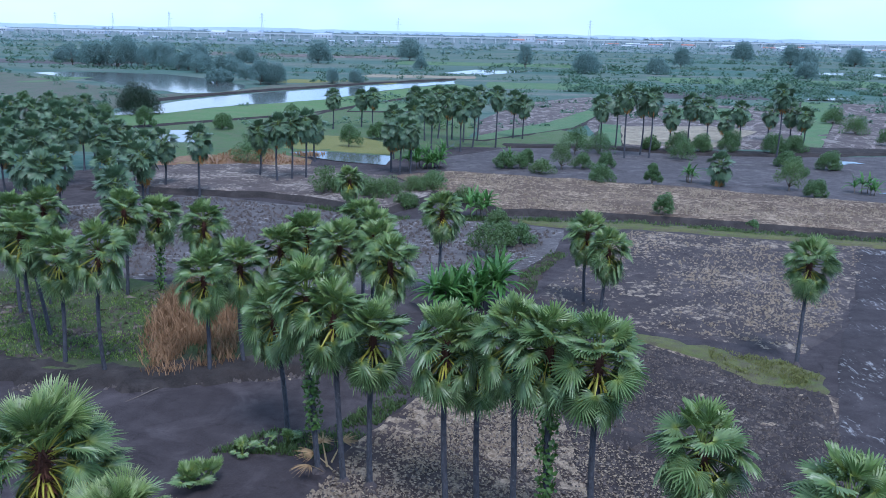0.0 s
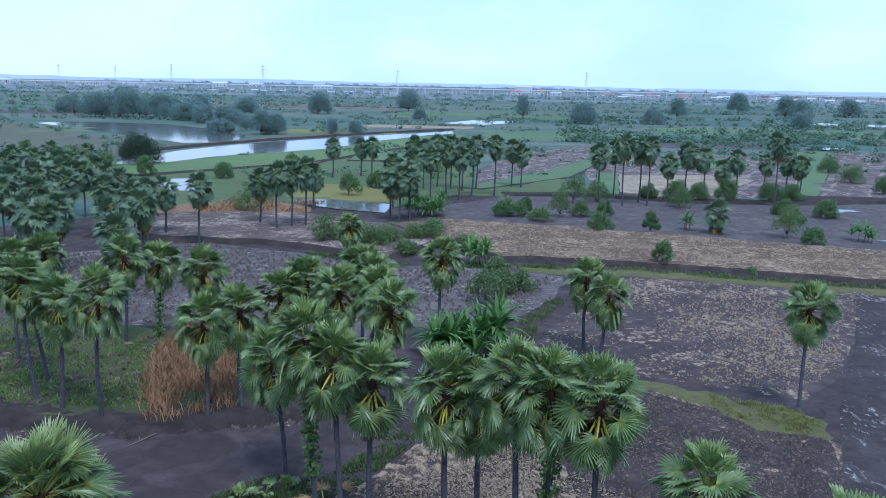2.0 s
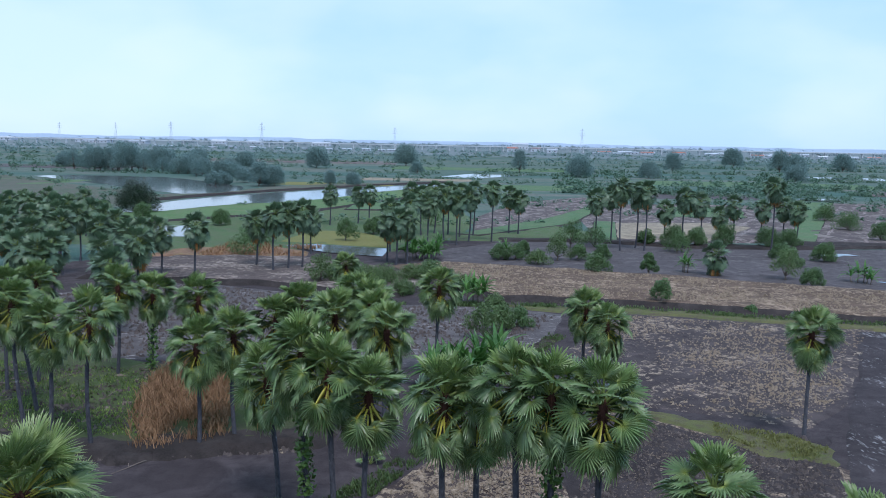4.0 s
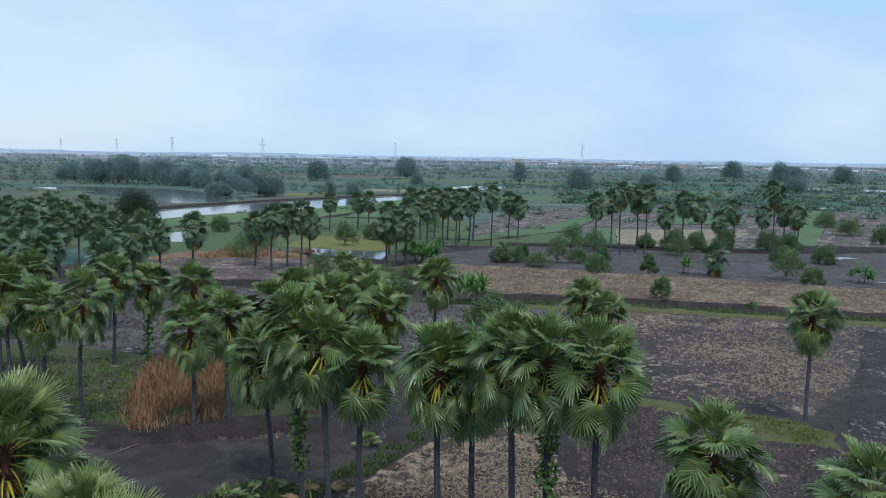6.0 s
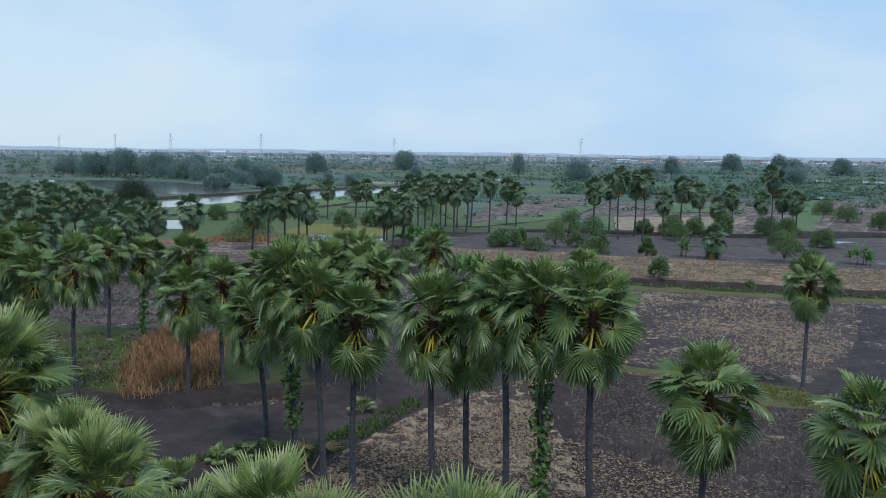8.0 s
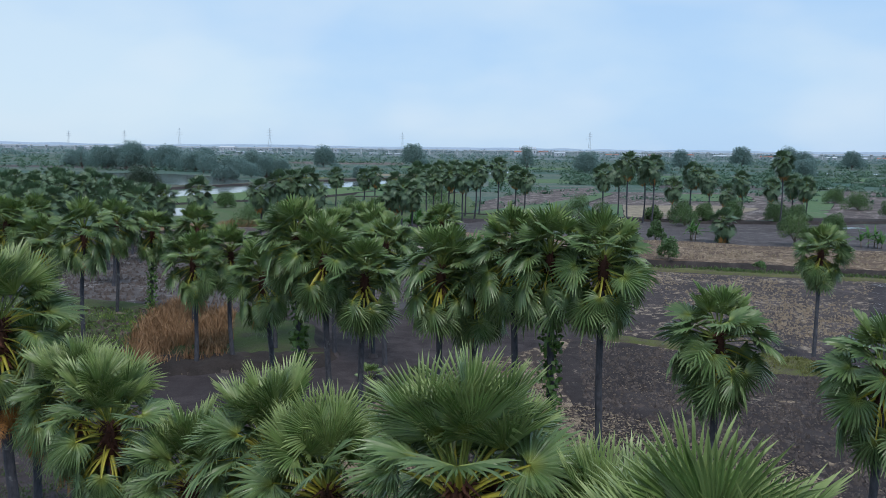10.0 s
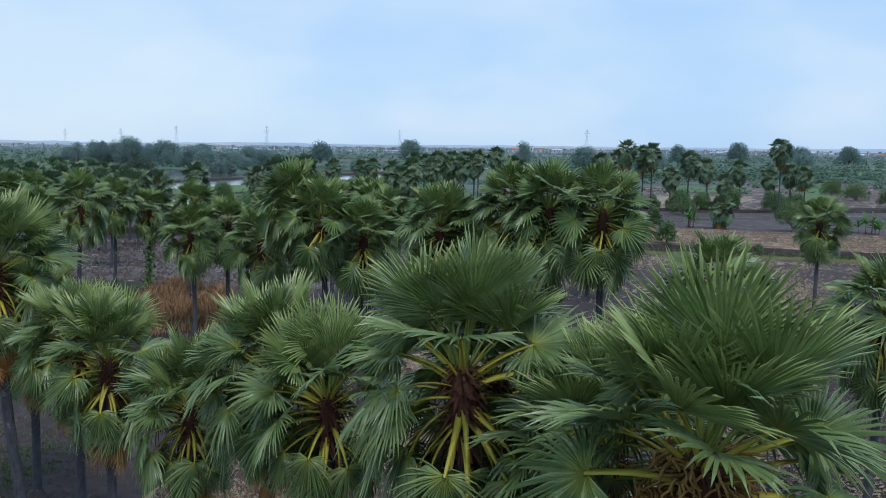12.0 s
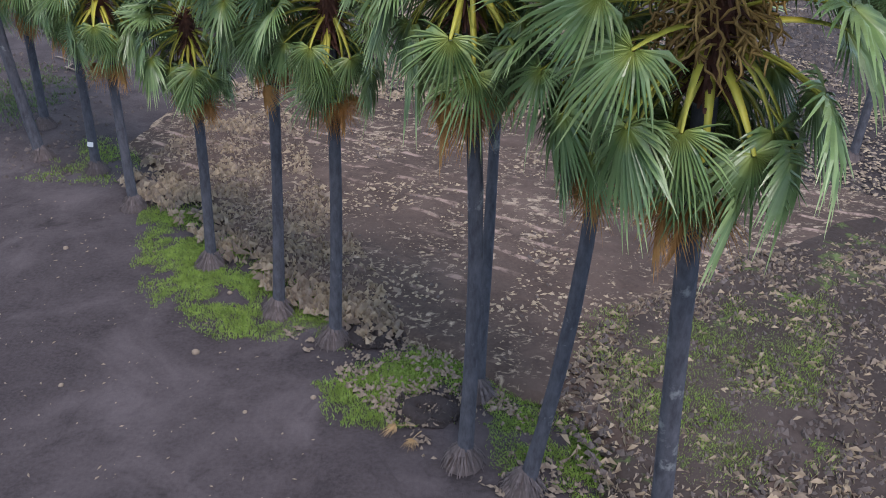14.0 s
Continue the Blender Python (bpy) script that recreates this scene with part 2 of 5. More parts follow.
M_PETIOLE = plain("yellow_leaf_stalk", (0.54, 0.44, 0.05), (0.27, 0.29, 0.055), 1.2, 0.45)
M_STALK = plain("green_leaf_stalk", (0.24, 0.28, 0.06), (0.12, 0.18, 0.05), 1.2, 0.45)
M_FIBRE = plain("dark_leaf_base_fibre", (0.060, 0.024, 0.018), (0.130, 0.052, 0.030), 8, 0.9, per=True)
M_CATKIN = plain("brown_catkins", (0.25, 0.14, 0.045), (0.36, 0.225, 0.065), 6, 0.7, per=True)
g = Graph("palm_bark")
rings = g.wave(4.2, 2.0, g.mapping((0.0, 0.0, 1.0)), 2)
bark = g.noise(7, 6, 0.65, g.mapping((1, 1, 0.35)))
col = g.mix(g.span(bark, 0.3, 0.72), (0.038, 0.038, 0.046), (0.098, 0.098, 0.112))
col = g.mix(g.span(rings, 0.75, 1.0, 0.0, 0.5), col, (0.035, 0.032, 0.034))
lichen = g.span(g.noise(1.3, 5, 0.7), 0.6, 0.67)
col = g.mix(g.calc("MULTIPLY", lichen, 0.55), col, (0.27, 0.28, 0.27))
g.bump(g.calc("ADD", bark, g.calc("MULTIPLY", rings, 0.3)), 0.8, 0.03)
M_BARK = g.done(col, 0.9, 0, 0.2)
M_ROOT = plain("root_fibres", (0.09, 0.072, 0.07), (0.15, 0.12, 0.115), 9, 0.95, per=True)
M_BUSH = leaf_material("bush_leaf", (0.085, 0.160, 0.056), (0.120, 0.210, 0.070), (0.18, 0.27, 0.10), clear=0.3)
M_BUSH_DARK = leaf_material("dark_tree_leaf", (0.022, 0.045, 0.022), (0.03, 0.06, 0.028), (0.05, 0.085, 0.04), clear=0.15)
M_BUSH_PALE = leaf_material("feathery_leaf", (0.10, 0.17, 0.055), (0.13, 0.205, 0.065), (0.20, 0.27, 0.10), clear=0.3)
# Pale blue-green because aerial haze is mixed into the leaf colour.
M_BUSH_FARHAZE = leaf_material("hazed_far_leaf", (0.195, 0.305, 0.285), (0.225, 0.335, 0.31), (0.255, 0.36, 0.33), clear=0.5)
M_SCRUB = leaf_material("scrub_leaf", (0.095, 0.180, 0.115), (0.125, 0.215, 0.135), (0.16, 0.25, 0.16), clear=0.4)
# Paler still: horizon haze painted into these leaves.
M_BUSH_HAZE = leaf_material("hazed_horizon_leaf", (0.24, 0.31, 0.33), (0.27, 0.34, 0.355), (0.30, 0.37, 0.38), clear=0.5)
# The far plain's haze is held in this pale bluish base colour.
M_HAZE = cover("hazed_plain", (0.14, 0.185, 0.19), (0.18, 0.215, 0.215), (0.22, 0.24, 0.24), 0.01)
M_STRAP = leaf_material("strap_leaf", (0.08, 0.20, 0.05), (0.11, 0.25, 0.06), (0.22, 0.36, 0.09), clear=0.25)
M_VINE = leaf_material("vine_leaf", (0.07, 0.15, 0.03), (0.10, 0.19, 0.04), (0.15, 0.24, 0.06), clear=0.25)
M_GRASS = leaf_material("grass_blade", (0.17, 0.29, 0.045), (0.22, 0.33, 0.06), (0.36, 0.40, 0.11), clear=0.25, rough=0.6)
M_DRYGRASS = leaf_material("yellowing_grass", (0.17, 0.19, 0.05), (0.22, 0.22, 0.07), (0.34, 0.31, 0.12), clear=0.2, rough=0.6)
M_WEED = leaf_material("weed_leaf", (0.075, 0.13, 0.038), (0.10, 0.16, 0.048), (0.17, 0.20, 0.07), clear=0.2, rough=0.6)
M_REED = plain("dry_reed", (0.26, 0.145, 0.075), (0.37, 0.225, 0.12), 2, 0.8, per=True)
M_TWIG = plain("dry_wood", (0.13, 0.10, 0.08), (0.22, 0.18, 0.15), 8, 0.9)
M_CHIP = plain("straw_bits", (0.38, 0.30, 0.205), (0.22, 0.165, 0.115), 3, 0.9, per=True)
M_CLOD = plain("soil_clods", (0.085, 0.068, 0.062), (0.13, 0.105, 0.095), 5, 0.95, per=True)
M_CONCRETE = plain("pale_concrete", (0.50, 0.52, 0.55), (0.56, 0.58, 0.60), 0.2, 0.8, bump=0.1)
# Haze painted in: steel lightened towards blue so the pylons fade.
M_STEEL_HAZED = plain("hazed_galvanised_steel", (0.50, 0.54, 0.58), (0.58, 0.62, 0.66), 0.5, 0.5, 0.6, 0.1)
M_WHITE = plain("white_cladding", (0.5, 0.53, 0.58), (0.42, 0.45, 0.5), 0.1, 0.6, bump=0.05)
M_ROOF = plain("red_tile_roof", (0.42, 0.17, 0.11), (0.34, 0.13, 0.09), 0.3, 0.8, bump=0.2)
M_ROOF_GREY = plain("grey_sheet_roof", (0.55, 0.56, 0.58), (0.66, 0.67, 0.68), 0.3, 0.5, bump=0.1)
M_GLASS = plain("window_glass", (0.03, 0.04, 0.05), (0.05, 0.06, 0.07), 0.3, 0.1, bump=0.0)
M_ASH = soil("burnt_earth", (0.045, 0.036, 0.036), (0.075, 0.06, 0.058), (0.2, 0.16, 0.14), 0.25, 5.0)
M_DRYLEAF = plain("dry_tan_leaf", (0.42, 0.28, 0.14), (0.30, 0.19, 0.095), 3, 0.8, per=True)
M_DRYSTALK = plain("dry_stalk", (0.33, 0.24, 0.12), (0.24, 0.16, 0.08), 4, 0.7)
M_CHIP_DULL = plain("trodden_straw", (0.26, 0.20, 0.15), (0.17, 0.13, 0.10), 5, 0.95, per=True)
M_LUMP = plain("straw_lumps", (0.33, 0.255, 0.18), (0.19, 0.145, 0.105), 3, 0.95, per=True)
M_CLOTH = plain("faded_cloth", (0.46, 0.20, 0.20), (0.55, 0.30, 0.28), 6, 0.9)
M_PAPER = plain("white_card", (0.75, 0.74, 0.72), (0.66, 0.65, 0.63), 6, 0.8)
# The hills' blue is aerial perspective painted as their colour.
M_HILL = plain("hazed_hills", (0.30, 0.37, 0.46), (0.35, 0.42, 0.51), 0.002, 1.0, bump=0.0)


# ---- helpers for building ----
def mesh(name, verts, faces, mats, slots=None, smooth=False):
    me = bpy.data.meshes.new(name)
    me.from_pydata([tuple(v) for v in verts], [], faces)
    for m in mats if isinstance(mats, (list, tuple)) else [mats]:
        me.materials.append(m)
    if slots is not None:
        me.polygons.foreach_set("material_index", slots)
    if smooth:
        me.polygons.foreach_set("use_smooth", [True] * len(me.polygons))
    me.update()
    return me


def part(name, me, parent, label="", m=None):
    """One mesh as one part under a thing or under a part."""
    ob = new(name, me)
    ob.parent = parent
    if m is not None:
        ob.matrix_basis = m
    return tagged(ob, label)


def thing(name, label, category, group="", m=None):
    ob = new(name)
    ob.empty_display_size = 0.3
    if m is not None:
        ob.matrix_basis = m
    return tagged(ob, label, category, group)


class Shape:
    """Collects vertices and faces of one mesh."""

    def __init__(self):
        self.v, self.f, self.s = [], [], []

    def add(self, verts, faces, slot=0):
        k = len(self.v)
        self.v += [tuple(p) for p in verts]
        self.f += [tuple(i + k for i in f) for f in faces]
        self.s += [slot] * len(faces)
        return self

    def tube(self, points, radii, sides=6, slot=0, cap=True):
        pts = [Vector(p) for p in points]
        rings, faces = [], []
        for i, p in enumerate(pts):
            d = (pts[min(i + 1, len(pts) - 1)] - pts[max(i - 1, 0)]).normalized()
            a = d.cross(Vector((0, 1, 0)) if abs(d.y) < 0.9 else Vector((1, 0, 0))).normalized()
            b = d.cross(a)
            rings += [p + radii[i] * (a * math.cos(t) + b * math.sin(t)) for t in (math.tau * k / sides for k in range(sides))]
        for i in range(len(pts) - 1):
            for k in range(sides):
                j = (k + 1) % sides
                faces.append((i * sides + k, i * sides + j, (i + 1) * sides + j, (i + 1) * sides + k))
        if cap:
            faces += [tuple(range(sides))[::-1], tuple(range((len(pts) - 1) * sides, len(pts) * sides))]
        return self.add(rings, faces, slot)

    def box(self, x0, y0, z0, x1, y1, z1, slot=0):
        v = [(x, y, z) for z in (z0, z1) for y in (y0, y1) for x in (x0, x1)]
        return self.add(v, [(0, 2, 3, 1), (4, 5, 7, 6), (0, 1, 5, 4), (2, 6, 7, 3), (0, 4, 6, 2), (1, 3, 7, 5)], slot)

    def make(self, name, mats, smooth=False):
        return mesh(name, self.v, self.f, mats, self.s if len(set(self.s)) > 1 else None, smooth)


def inside(x, y, poly):
    hit, n = False, len(poly)
    for i in range(n):
        (ax, ay), (bx, by) = poly[i], poly[(i + 1) % n]
        if (ay > y) != (by > y) and x < (bx - ax) * (y - ay) / (by - ay) + ax:
            hit = not hit
    return hit


def rounded(poly, step, wobble, seed):
    """The polygon's outline in short steps, a little uneven."""
    out, n = [], len(poly)
    for i in range(n):
        a, b = Vector(poly[i]), Vector(poly[(i + 1) % n])
        k = max(1, int((b - a).length / step))
        for j in range(k):
            p = a.lerp(b, j / k)
            s = Vector((p.x, p.y, seed * 7.3)) / (step * 2.5)
            out.append((p.x + wobble * noise.noise(s), p.y + wobble * noise.noise(s + Vector((9, 4, 2)))))
    return out


from mathutils.geometry import delaunay_2d_cdt


def plot(name, label, category, poly, z, mat, res, rough=0.05, bank=0.5, drop=None, wobble=0.4, fine=1.0):
    """A field as a raised sheet of earth: an uneven top and banks that slope down to the ground round it."""
    seed = sum(abs(x) + abs(y) for x, y in poly) % 17
    edge = rounded(poly, max(res, 0.5), wobble, seed)
    area = sum(a[0] * b[1] - b[0] * a[1] for a, b in zip(edge, edge[1:] + edge[:1]))
    if area < 0:
        edge.reverse()
    n = len(edge)
    xs, ys = [p[0] for p in edge], [p[1] for p in edge]
    pts = [Vector(p) for p in edge]
    rng = random.Random(int(seed * 100))
    y = min(ys)
    while y < max(ys):
        x = min(xs)
        while x < max(xs):
            px, py = x + rng.uniform(-0.3, 0.3) * res, y + rng.uniform(-0.3, 0.3) * res
            if inside(px, py, edge):
                pts.append(Vector((px, py)))
            x += res
        y += res
    v2, _, faces, orig, _, _ = delaunay_2d_cdt(pts, [(i, (i + 1) % n) for i in range(n)], [], 1, 1e-4)
    verts = [(p.x, p.y, z + rough * (noise.noise(Vector((p.x, p.y, seed)) * 0.6 / fine) + 0.6 * noise.noise(Vector((p.x, p.y, seed + 5)) * 2.1 / fine))) for p in v2]
    slots = [0] * len(faces)
    lookup = {o: k for k, os in enumerate(orig) for o in os if o < n}
    low = len(verts)
    foot = -0.12 if drop is None else drop
    for i in range(n):
        a, b = Vector(edge[i - 1]), Vector(edge[(i + 1) % n])
        d = (b - a).normalized()
        out = bank * (0.7 + 0.5 * noise.noise(Vector((edge[i][0], edge[i][1], 3.0)) * 0.5))
        verts.append((edge[i][0] + d.y * out, edge[i][1] - d.x * out, foot))
    faces = list(faces)
    for i in range(n):
        j = (i + 1) % n
        if i in lookup and j in lookup:
            faces.append((lookup[i], low + i, low + j, lookup[j]))
            slots.append(1)
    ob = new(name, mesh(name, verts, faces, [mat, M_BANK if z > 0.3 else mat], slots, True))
    return tagged(ob, label, category, kind="structure")


# ---- ground and fields ----
ring = [(4900 * math.cos(a), 4900 * math.sin(a), -0.06) for a in (math.tau * k / 96 for k in range(96))]
tagged(new("ground", mesh("ground", ring, [tuple(range(96))], M_GROUND)), "flat scrubby lowland of dull green and brown", "ground", kind="structure")

plot("field_bare", "bare dark trodden earth beside the palms", "field",
     [(-85, -30), (40, -30), (48, 40), (62, 112), (98, 106), (112, 150), (92, 215), (0, 214), (-58, 182), (-85, 150)], 0.0, M_SOIL, 3.0, 0.04, 2.0)
plot("field_straw", "tilled brown field littered with pale straw", "field",
     [(-13, 31.5), (-9, 27), (-6.3, 23.3), (-3, 19.8), (-1, 18), (1.5, 15.8), (3.5, 14), (6, 11), (10, 5), (24, 5), (28, 25), (27, 45), (32, 62),
      (25, 68), (19, 75), (11, 77), (2, 66), (-1, 63), (-6, 53), (-8, 46), (-12, 38)], 0.06, M_STRAW, 0.7, 0.09, 0.6)
plot("field_furrow", "furrowed brown soil with dry pale ridges", "field",
     [(-13, 31.5), (-9, 27), (-6.3, 23.3), (-3, 19.8), (-1, 18), (1.5, 15.8), (3.5, 14), (6, 11), (10, 5), (24, 5), (26, 20), (14, 28), (3, 36), (-6, 38), (-11.5, 36)], 0.24, M_FURROW, 0.6, 0.1, 0.6)
plot("field_weedy", "damp brown earth with low green weeds", "field",
     [(3.5, 11.8), (5.3, 16.5), (6.7, 18.8), (9.6, 21.8), (15.3, 23.9), (20, 12), (14, 6), (5, 9)], 0.3, M_WEEDY, 0.6, 0.1, 1.6, wobble=1.6)
plot("field_chips", "dark tilled field with scattered pale chips", "field",
     [(12, 76), (19, 74), (25, 67), (31, 63), (25, 42), (17, 25), (11, 30), (9, 46), (9, 68)], 0.12, M_CHIPS, 1.0, 0.09, 0.5)
plot("field_stubble", "grey ploughed field strewn with straw", "field",
     [(27, 123), (59, 115), (39, 80), (33, 73), (25, 76), (18, 79), (10, 88), (14, 98), (20, 112)], 0.1, M_STUBBLE, 1.6, 0.12, 0.8)
plot("field_grey", "damp grey field with water glints painted as pale streaks", "field",
     [(-61, 131), (-41, 143), (-23, 135), (-9, 127), (3, 127), (17, 122), (14, 109), (8, 97), (-6, 90), (-23, 91), (-31, 92), (-58, 94), (-75, 110)],
     0.08, M_GREY, 2.5, 0.1, 0.8)
plot("field_grass", "rough weedy grassland below the palms", "field",
     [(-60, 78), (-60, 92), (-42, 93), (-28, 88), (-21, 85), (-13, 80), (-10, 68), (-18, 66), (-25, 63.5), (-32, 64), (-44, 66)],
     0.45, M_GRASSLAND, 1.8, 0.15, 1.2)
plot("field_bank", "ragged bank of dark turned earth below the grassland", "field",
     [(-46, 65), (-38, 63.4), (-32, 62.4), (-25, 61.6), (-17.5, 64.0), (-9.4, 66.4), (-9.8, 69.4), (-17, 67.4), (-25, 65.0), (-32, 66), (-45, 68.6)], 0.56, M_BANK, 0.7, 0.35, 1.3, wobble=1.6)
plot("field_tan", "raised field of tan stubble", "field",
     [(-11, 163), (1, 169), (25, 163), (52, 153), (95, 136), (90, 112), (65, 121), (46, 125), (29, 131), (9, 132), (-1, 146)], 0.9, M_TAN, 3.0, 0.2, 2.4, wobble=2.2)
plot("field_pink", "raised field of greyish stubble", "field",
     [(-62, 146), (-55, 170), (-42, 173), (-27, 173), (-12, 163), (-2, 146), (-9, 132), (-24, 141), (-41, 145)], 0.85, M_PINK, 3.0, 0.2, 2.4, wobble=2.2)
plot("field_dark", "dark ploughed field", "field",
     [(-3, 191), (15, 212), (34, 215), (60, 205), (84, 206), (112, 212), (100, 150), (76, 148), (52, 157), (25, 167), (1, 173)], 0.15, M_FARDARK, 5.0, 0.12, 1.5)
plot("field_mauve", "far bare field of pinkish earth", "field",
     [(9, 239), (31, 275), (57, 335), (65, 397), (37, 363), (22, 321), (10, 277)], 0.2, M_FARPINK, 9.0, 0.1, 2)
plot("field_brown", "far bare field of brownish earth", "field",
     [(41, 217), (92, 224), (150, 365), (66, 355), (46, 290)], 0.16, M_FARPINK, 9.0, 0.1, 2)
plot("field_meadow", "weedy green ground behind the far palms", "field",
     [(2, 214), (14, 216), (34, 219), (42, 224), (40, 240), (30, 262), (20, 246), (8, 236), (3, 228)], 0.12, M_MEADOW, 4, 0.15, 2, wobble=1.5)
plot("field_bank", "dark earth bank along the ploughed field", "field",
     [(15, 213), (34, 216.5), (60, 208), (84, 209), (112, 215), (122, 222), (92, 224), (84, 214), (60, 213), (36, 221), (14, 218)], 0.5, M_BANK, 2.5, 0.25, 1.5, wobble=1.2)
plot("field_strip", "green strip between far fields", "field",
     [(92, 224), (96, 222), (174, 388), (156, 388)], 0.32, M_FARGREEN, 6.0, 0.15, 2)
plot("field_strip", "green bank along far fields", "field",
     [(4, 228), (9, 226), (38, 262), (64, 340), (60, 344), (32, 276)], 0.34, M_FARGREEN, 6.0, 0.15, 2)
plot("field_strip", "green strip edging a pale field", "field",
     [(38, 221), (44, 219), (54, 272), (48, 274)], 0.36, M_FARGREEN, 5.0, 0.15, 2)
plot("field_pale", "pale dry field behind the palms", "field",
     [(42, 226), (50, 268), (83, 276), (93, 262), (68, 222)], 0.25, M_PALE, 7.0, 0.1, 2)
plot("field_rose", "far stubble field of pinkish earth", "field",
     [(94, 223), (125, 221), (210, 385), (169, 385)], 0.3, M_FARPINK, 9.0, 0.1, 2)
plot("field_paddy", "yellow green rice paddy", "field",
     [(-39, 205), (-35, 231), (-23, 229), (-13, 213), (-13, 197), (-27, 201)], 0.12, M_PADDY, 5.0, 0.05, 1)
plot("field_bund", "grassy earth bank between fields", "field",
     [(15.2, 78.6), (19.4, 75.9), (24.2, 73.4), (25.8, 71.6), (29.8, 70.3), (32.2, 67), (30.4, 63.7), (25.8, 65.4), (23.6, 70.4), (19, 74.6), (14.9, 77.4)], 0.22, M_BUND, 0.7, 0.1, 0.9, wobble=1.0)
plot("field_verge", "narrow green bank along a field edge", "field",
     [(10, 127.5), (30, 126.5), (58, 118.5), (85, 108), (85, 105), (58, 115.5), (29, 123.5), (16, 124)], 0.28, M_BUND, 1.6, 0.12, 1.0, wobble=1.4)
plot("field_path", "grassy bank running between two fields", "field",
     [(9, 97), (14, 108), (15.2, 107.5), (10.6, 97), (9.6, 90), (8.4, 90)], 0.3, M_WEEDY, 1.0, 0.18, 0.8, wobble=1.0)
plot("field_meadow", "green meadow with rank grass between the palms and the river", "field",
     [(-150, 236), (-112, 258), (-92, 244), (-60, 290), (-44, 330), (-22, 352), (4, 330), (8, 262), (4, 232), (-2, 214), (-10, 196), (-12, 190), (-40, 192), (-58, 184), (-90, 196), (-130, 205)],
     0.03, M_MEADOW, 6, 0.1, 3, wobble=2)
plot("field_redbank", "low bank of bare reddish earth and dry grass", "field",
     [(-62, 176), (-55, 190), (-38, 192), (-29, 186), (-30, 178), (-46, 175)], 0.3, M_REDEARTH, 2.5, 0.25, 1.5, wobble=1.5)
plot("field_shore", "green river bank", "field",
     [(-120, 256), (-90, 277), (-78, 304), (-68, 318), (-52, 338), (-38, 372), (-25, 410), (4, 462), (14, 440), (-22, 354), (-45, 290), (-88, 240)], 0.6, M_SHORE, 8, 0.25, 3)
plot("field_waste", "scrubby waste ground beside the pond", "field",
     [(-330, 430), (-250, 495), (-160, 400), (-122, 362), (-112, 330), (-116, 262), (-150, 235), (-330, 260)], 0.25, M_WASTE, 10, 0.25, 3)
plot("field_dyke", "earth dyke between pond and river", "field",
     [(-114, 318), (-104, 345), (-93, 370), (-80, 394), (-61, 424), (-44, 452), (-8, 498), (4, 514), (-20, 496), (-66, 446), (-84, 416), (-90, 390), (-98, 362), (-118, 350)], 0.9, M_WASTE, 6, 0.25, 3)


def pool(name, label, poly, z):
    e = rounded(poly, 6, 2.0, 3)
    a = sum(p[0] * q[1] - q[0] * p[1] for p, q in zip(e, e[1:] + e[:1]))
    e = e if a > 0 else e[::-1]
    tagged(new(name, mesh(name, [(x, y, z) for x, y in e], [tuple(range(len(e)))], M_WATER)), label, "water", kind="structure")


RIVER = [(-110, 262), (-104, 312), (-99, 342), (-88, 366), (-75, 389), (-57, 418), (-39, 446), (-6, 491), (4, 506), (4, 474), (-8, 458), (-29, 412), (-42, 372), (-56, 337), (-73, 322), (-84, 304), (-93, 277), (-102, 258)]
POND = [(-233, 495), (-185, 446), (-147, 403), (-112, 367), (-99, 367), (-93, 402), (-100, 430), (-127, 470), (-163, 509), (-197, 515), (-223, 512)]
pool("water_river", "calm pale river reflecting the sky", RIVER, 0.05)
pool("water_pond", "broad shallow pond reflecting the sky", POND, 0.06)
pool("water_pool", "small pool between trees", [(-79, 235), (-70, 238), (-62, 211), (-70, 211)], 0.07)
pool("water_paddy", "flooded paddy corner reflecting the sky", [(-37, 197), (-31, 200), (-13, 195), (-12, 182), (-24, 186), (-33, 192)], 0.16)
pool("water_channel", "far irrigation channel", [(-5, 590), (25, 580), (60, 640), (20, 650)], 0.06)
pool("water_ditch", "far flooded field", [(300, 735), (420, 700), (400, 655), (290, 690)], 0.06)
pool("water_flat", "shallow water lying on a field", [(168, 414), (190, 417), (184, 402), (164, 402)], 0.45)


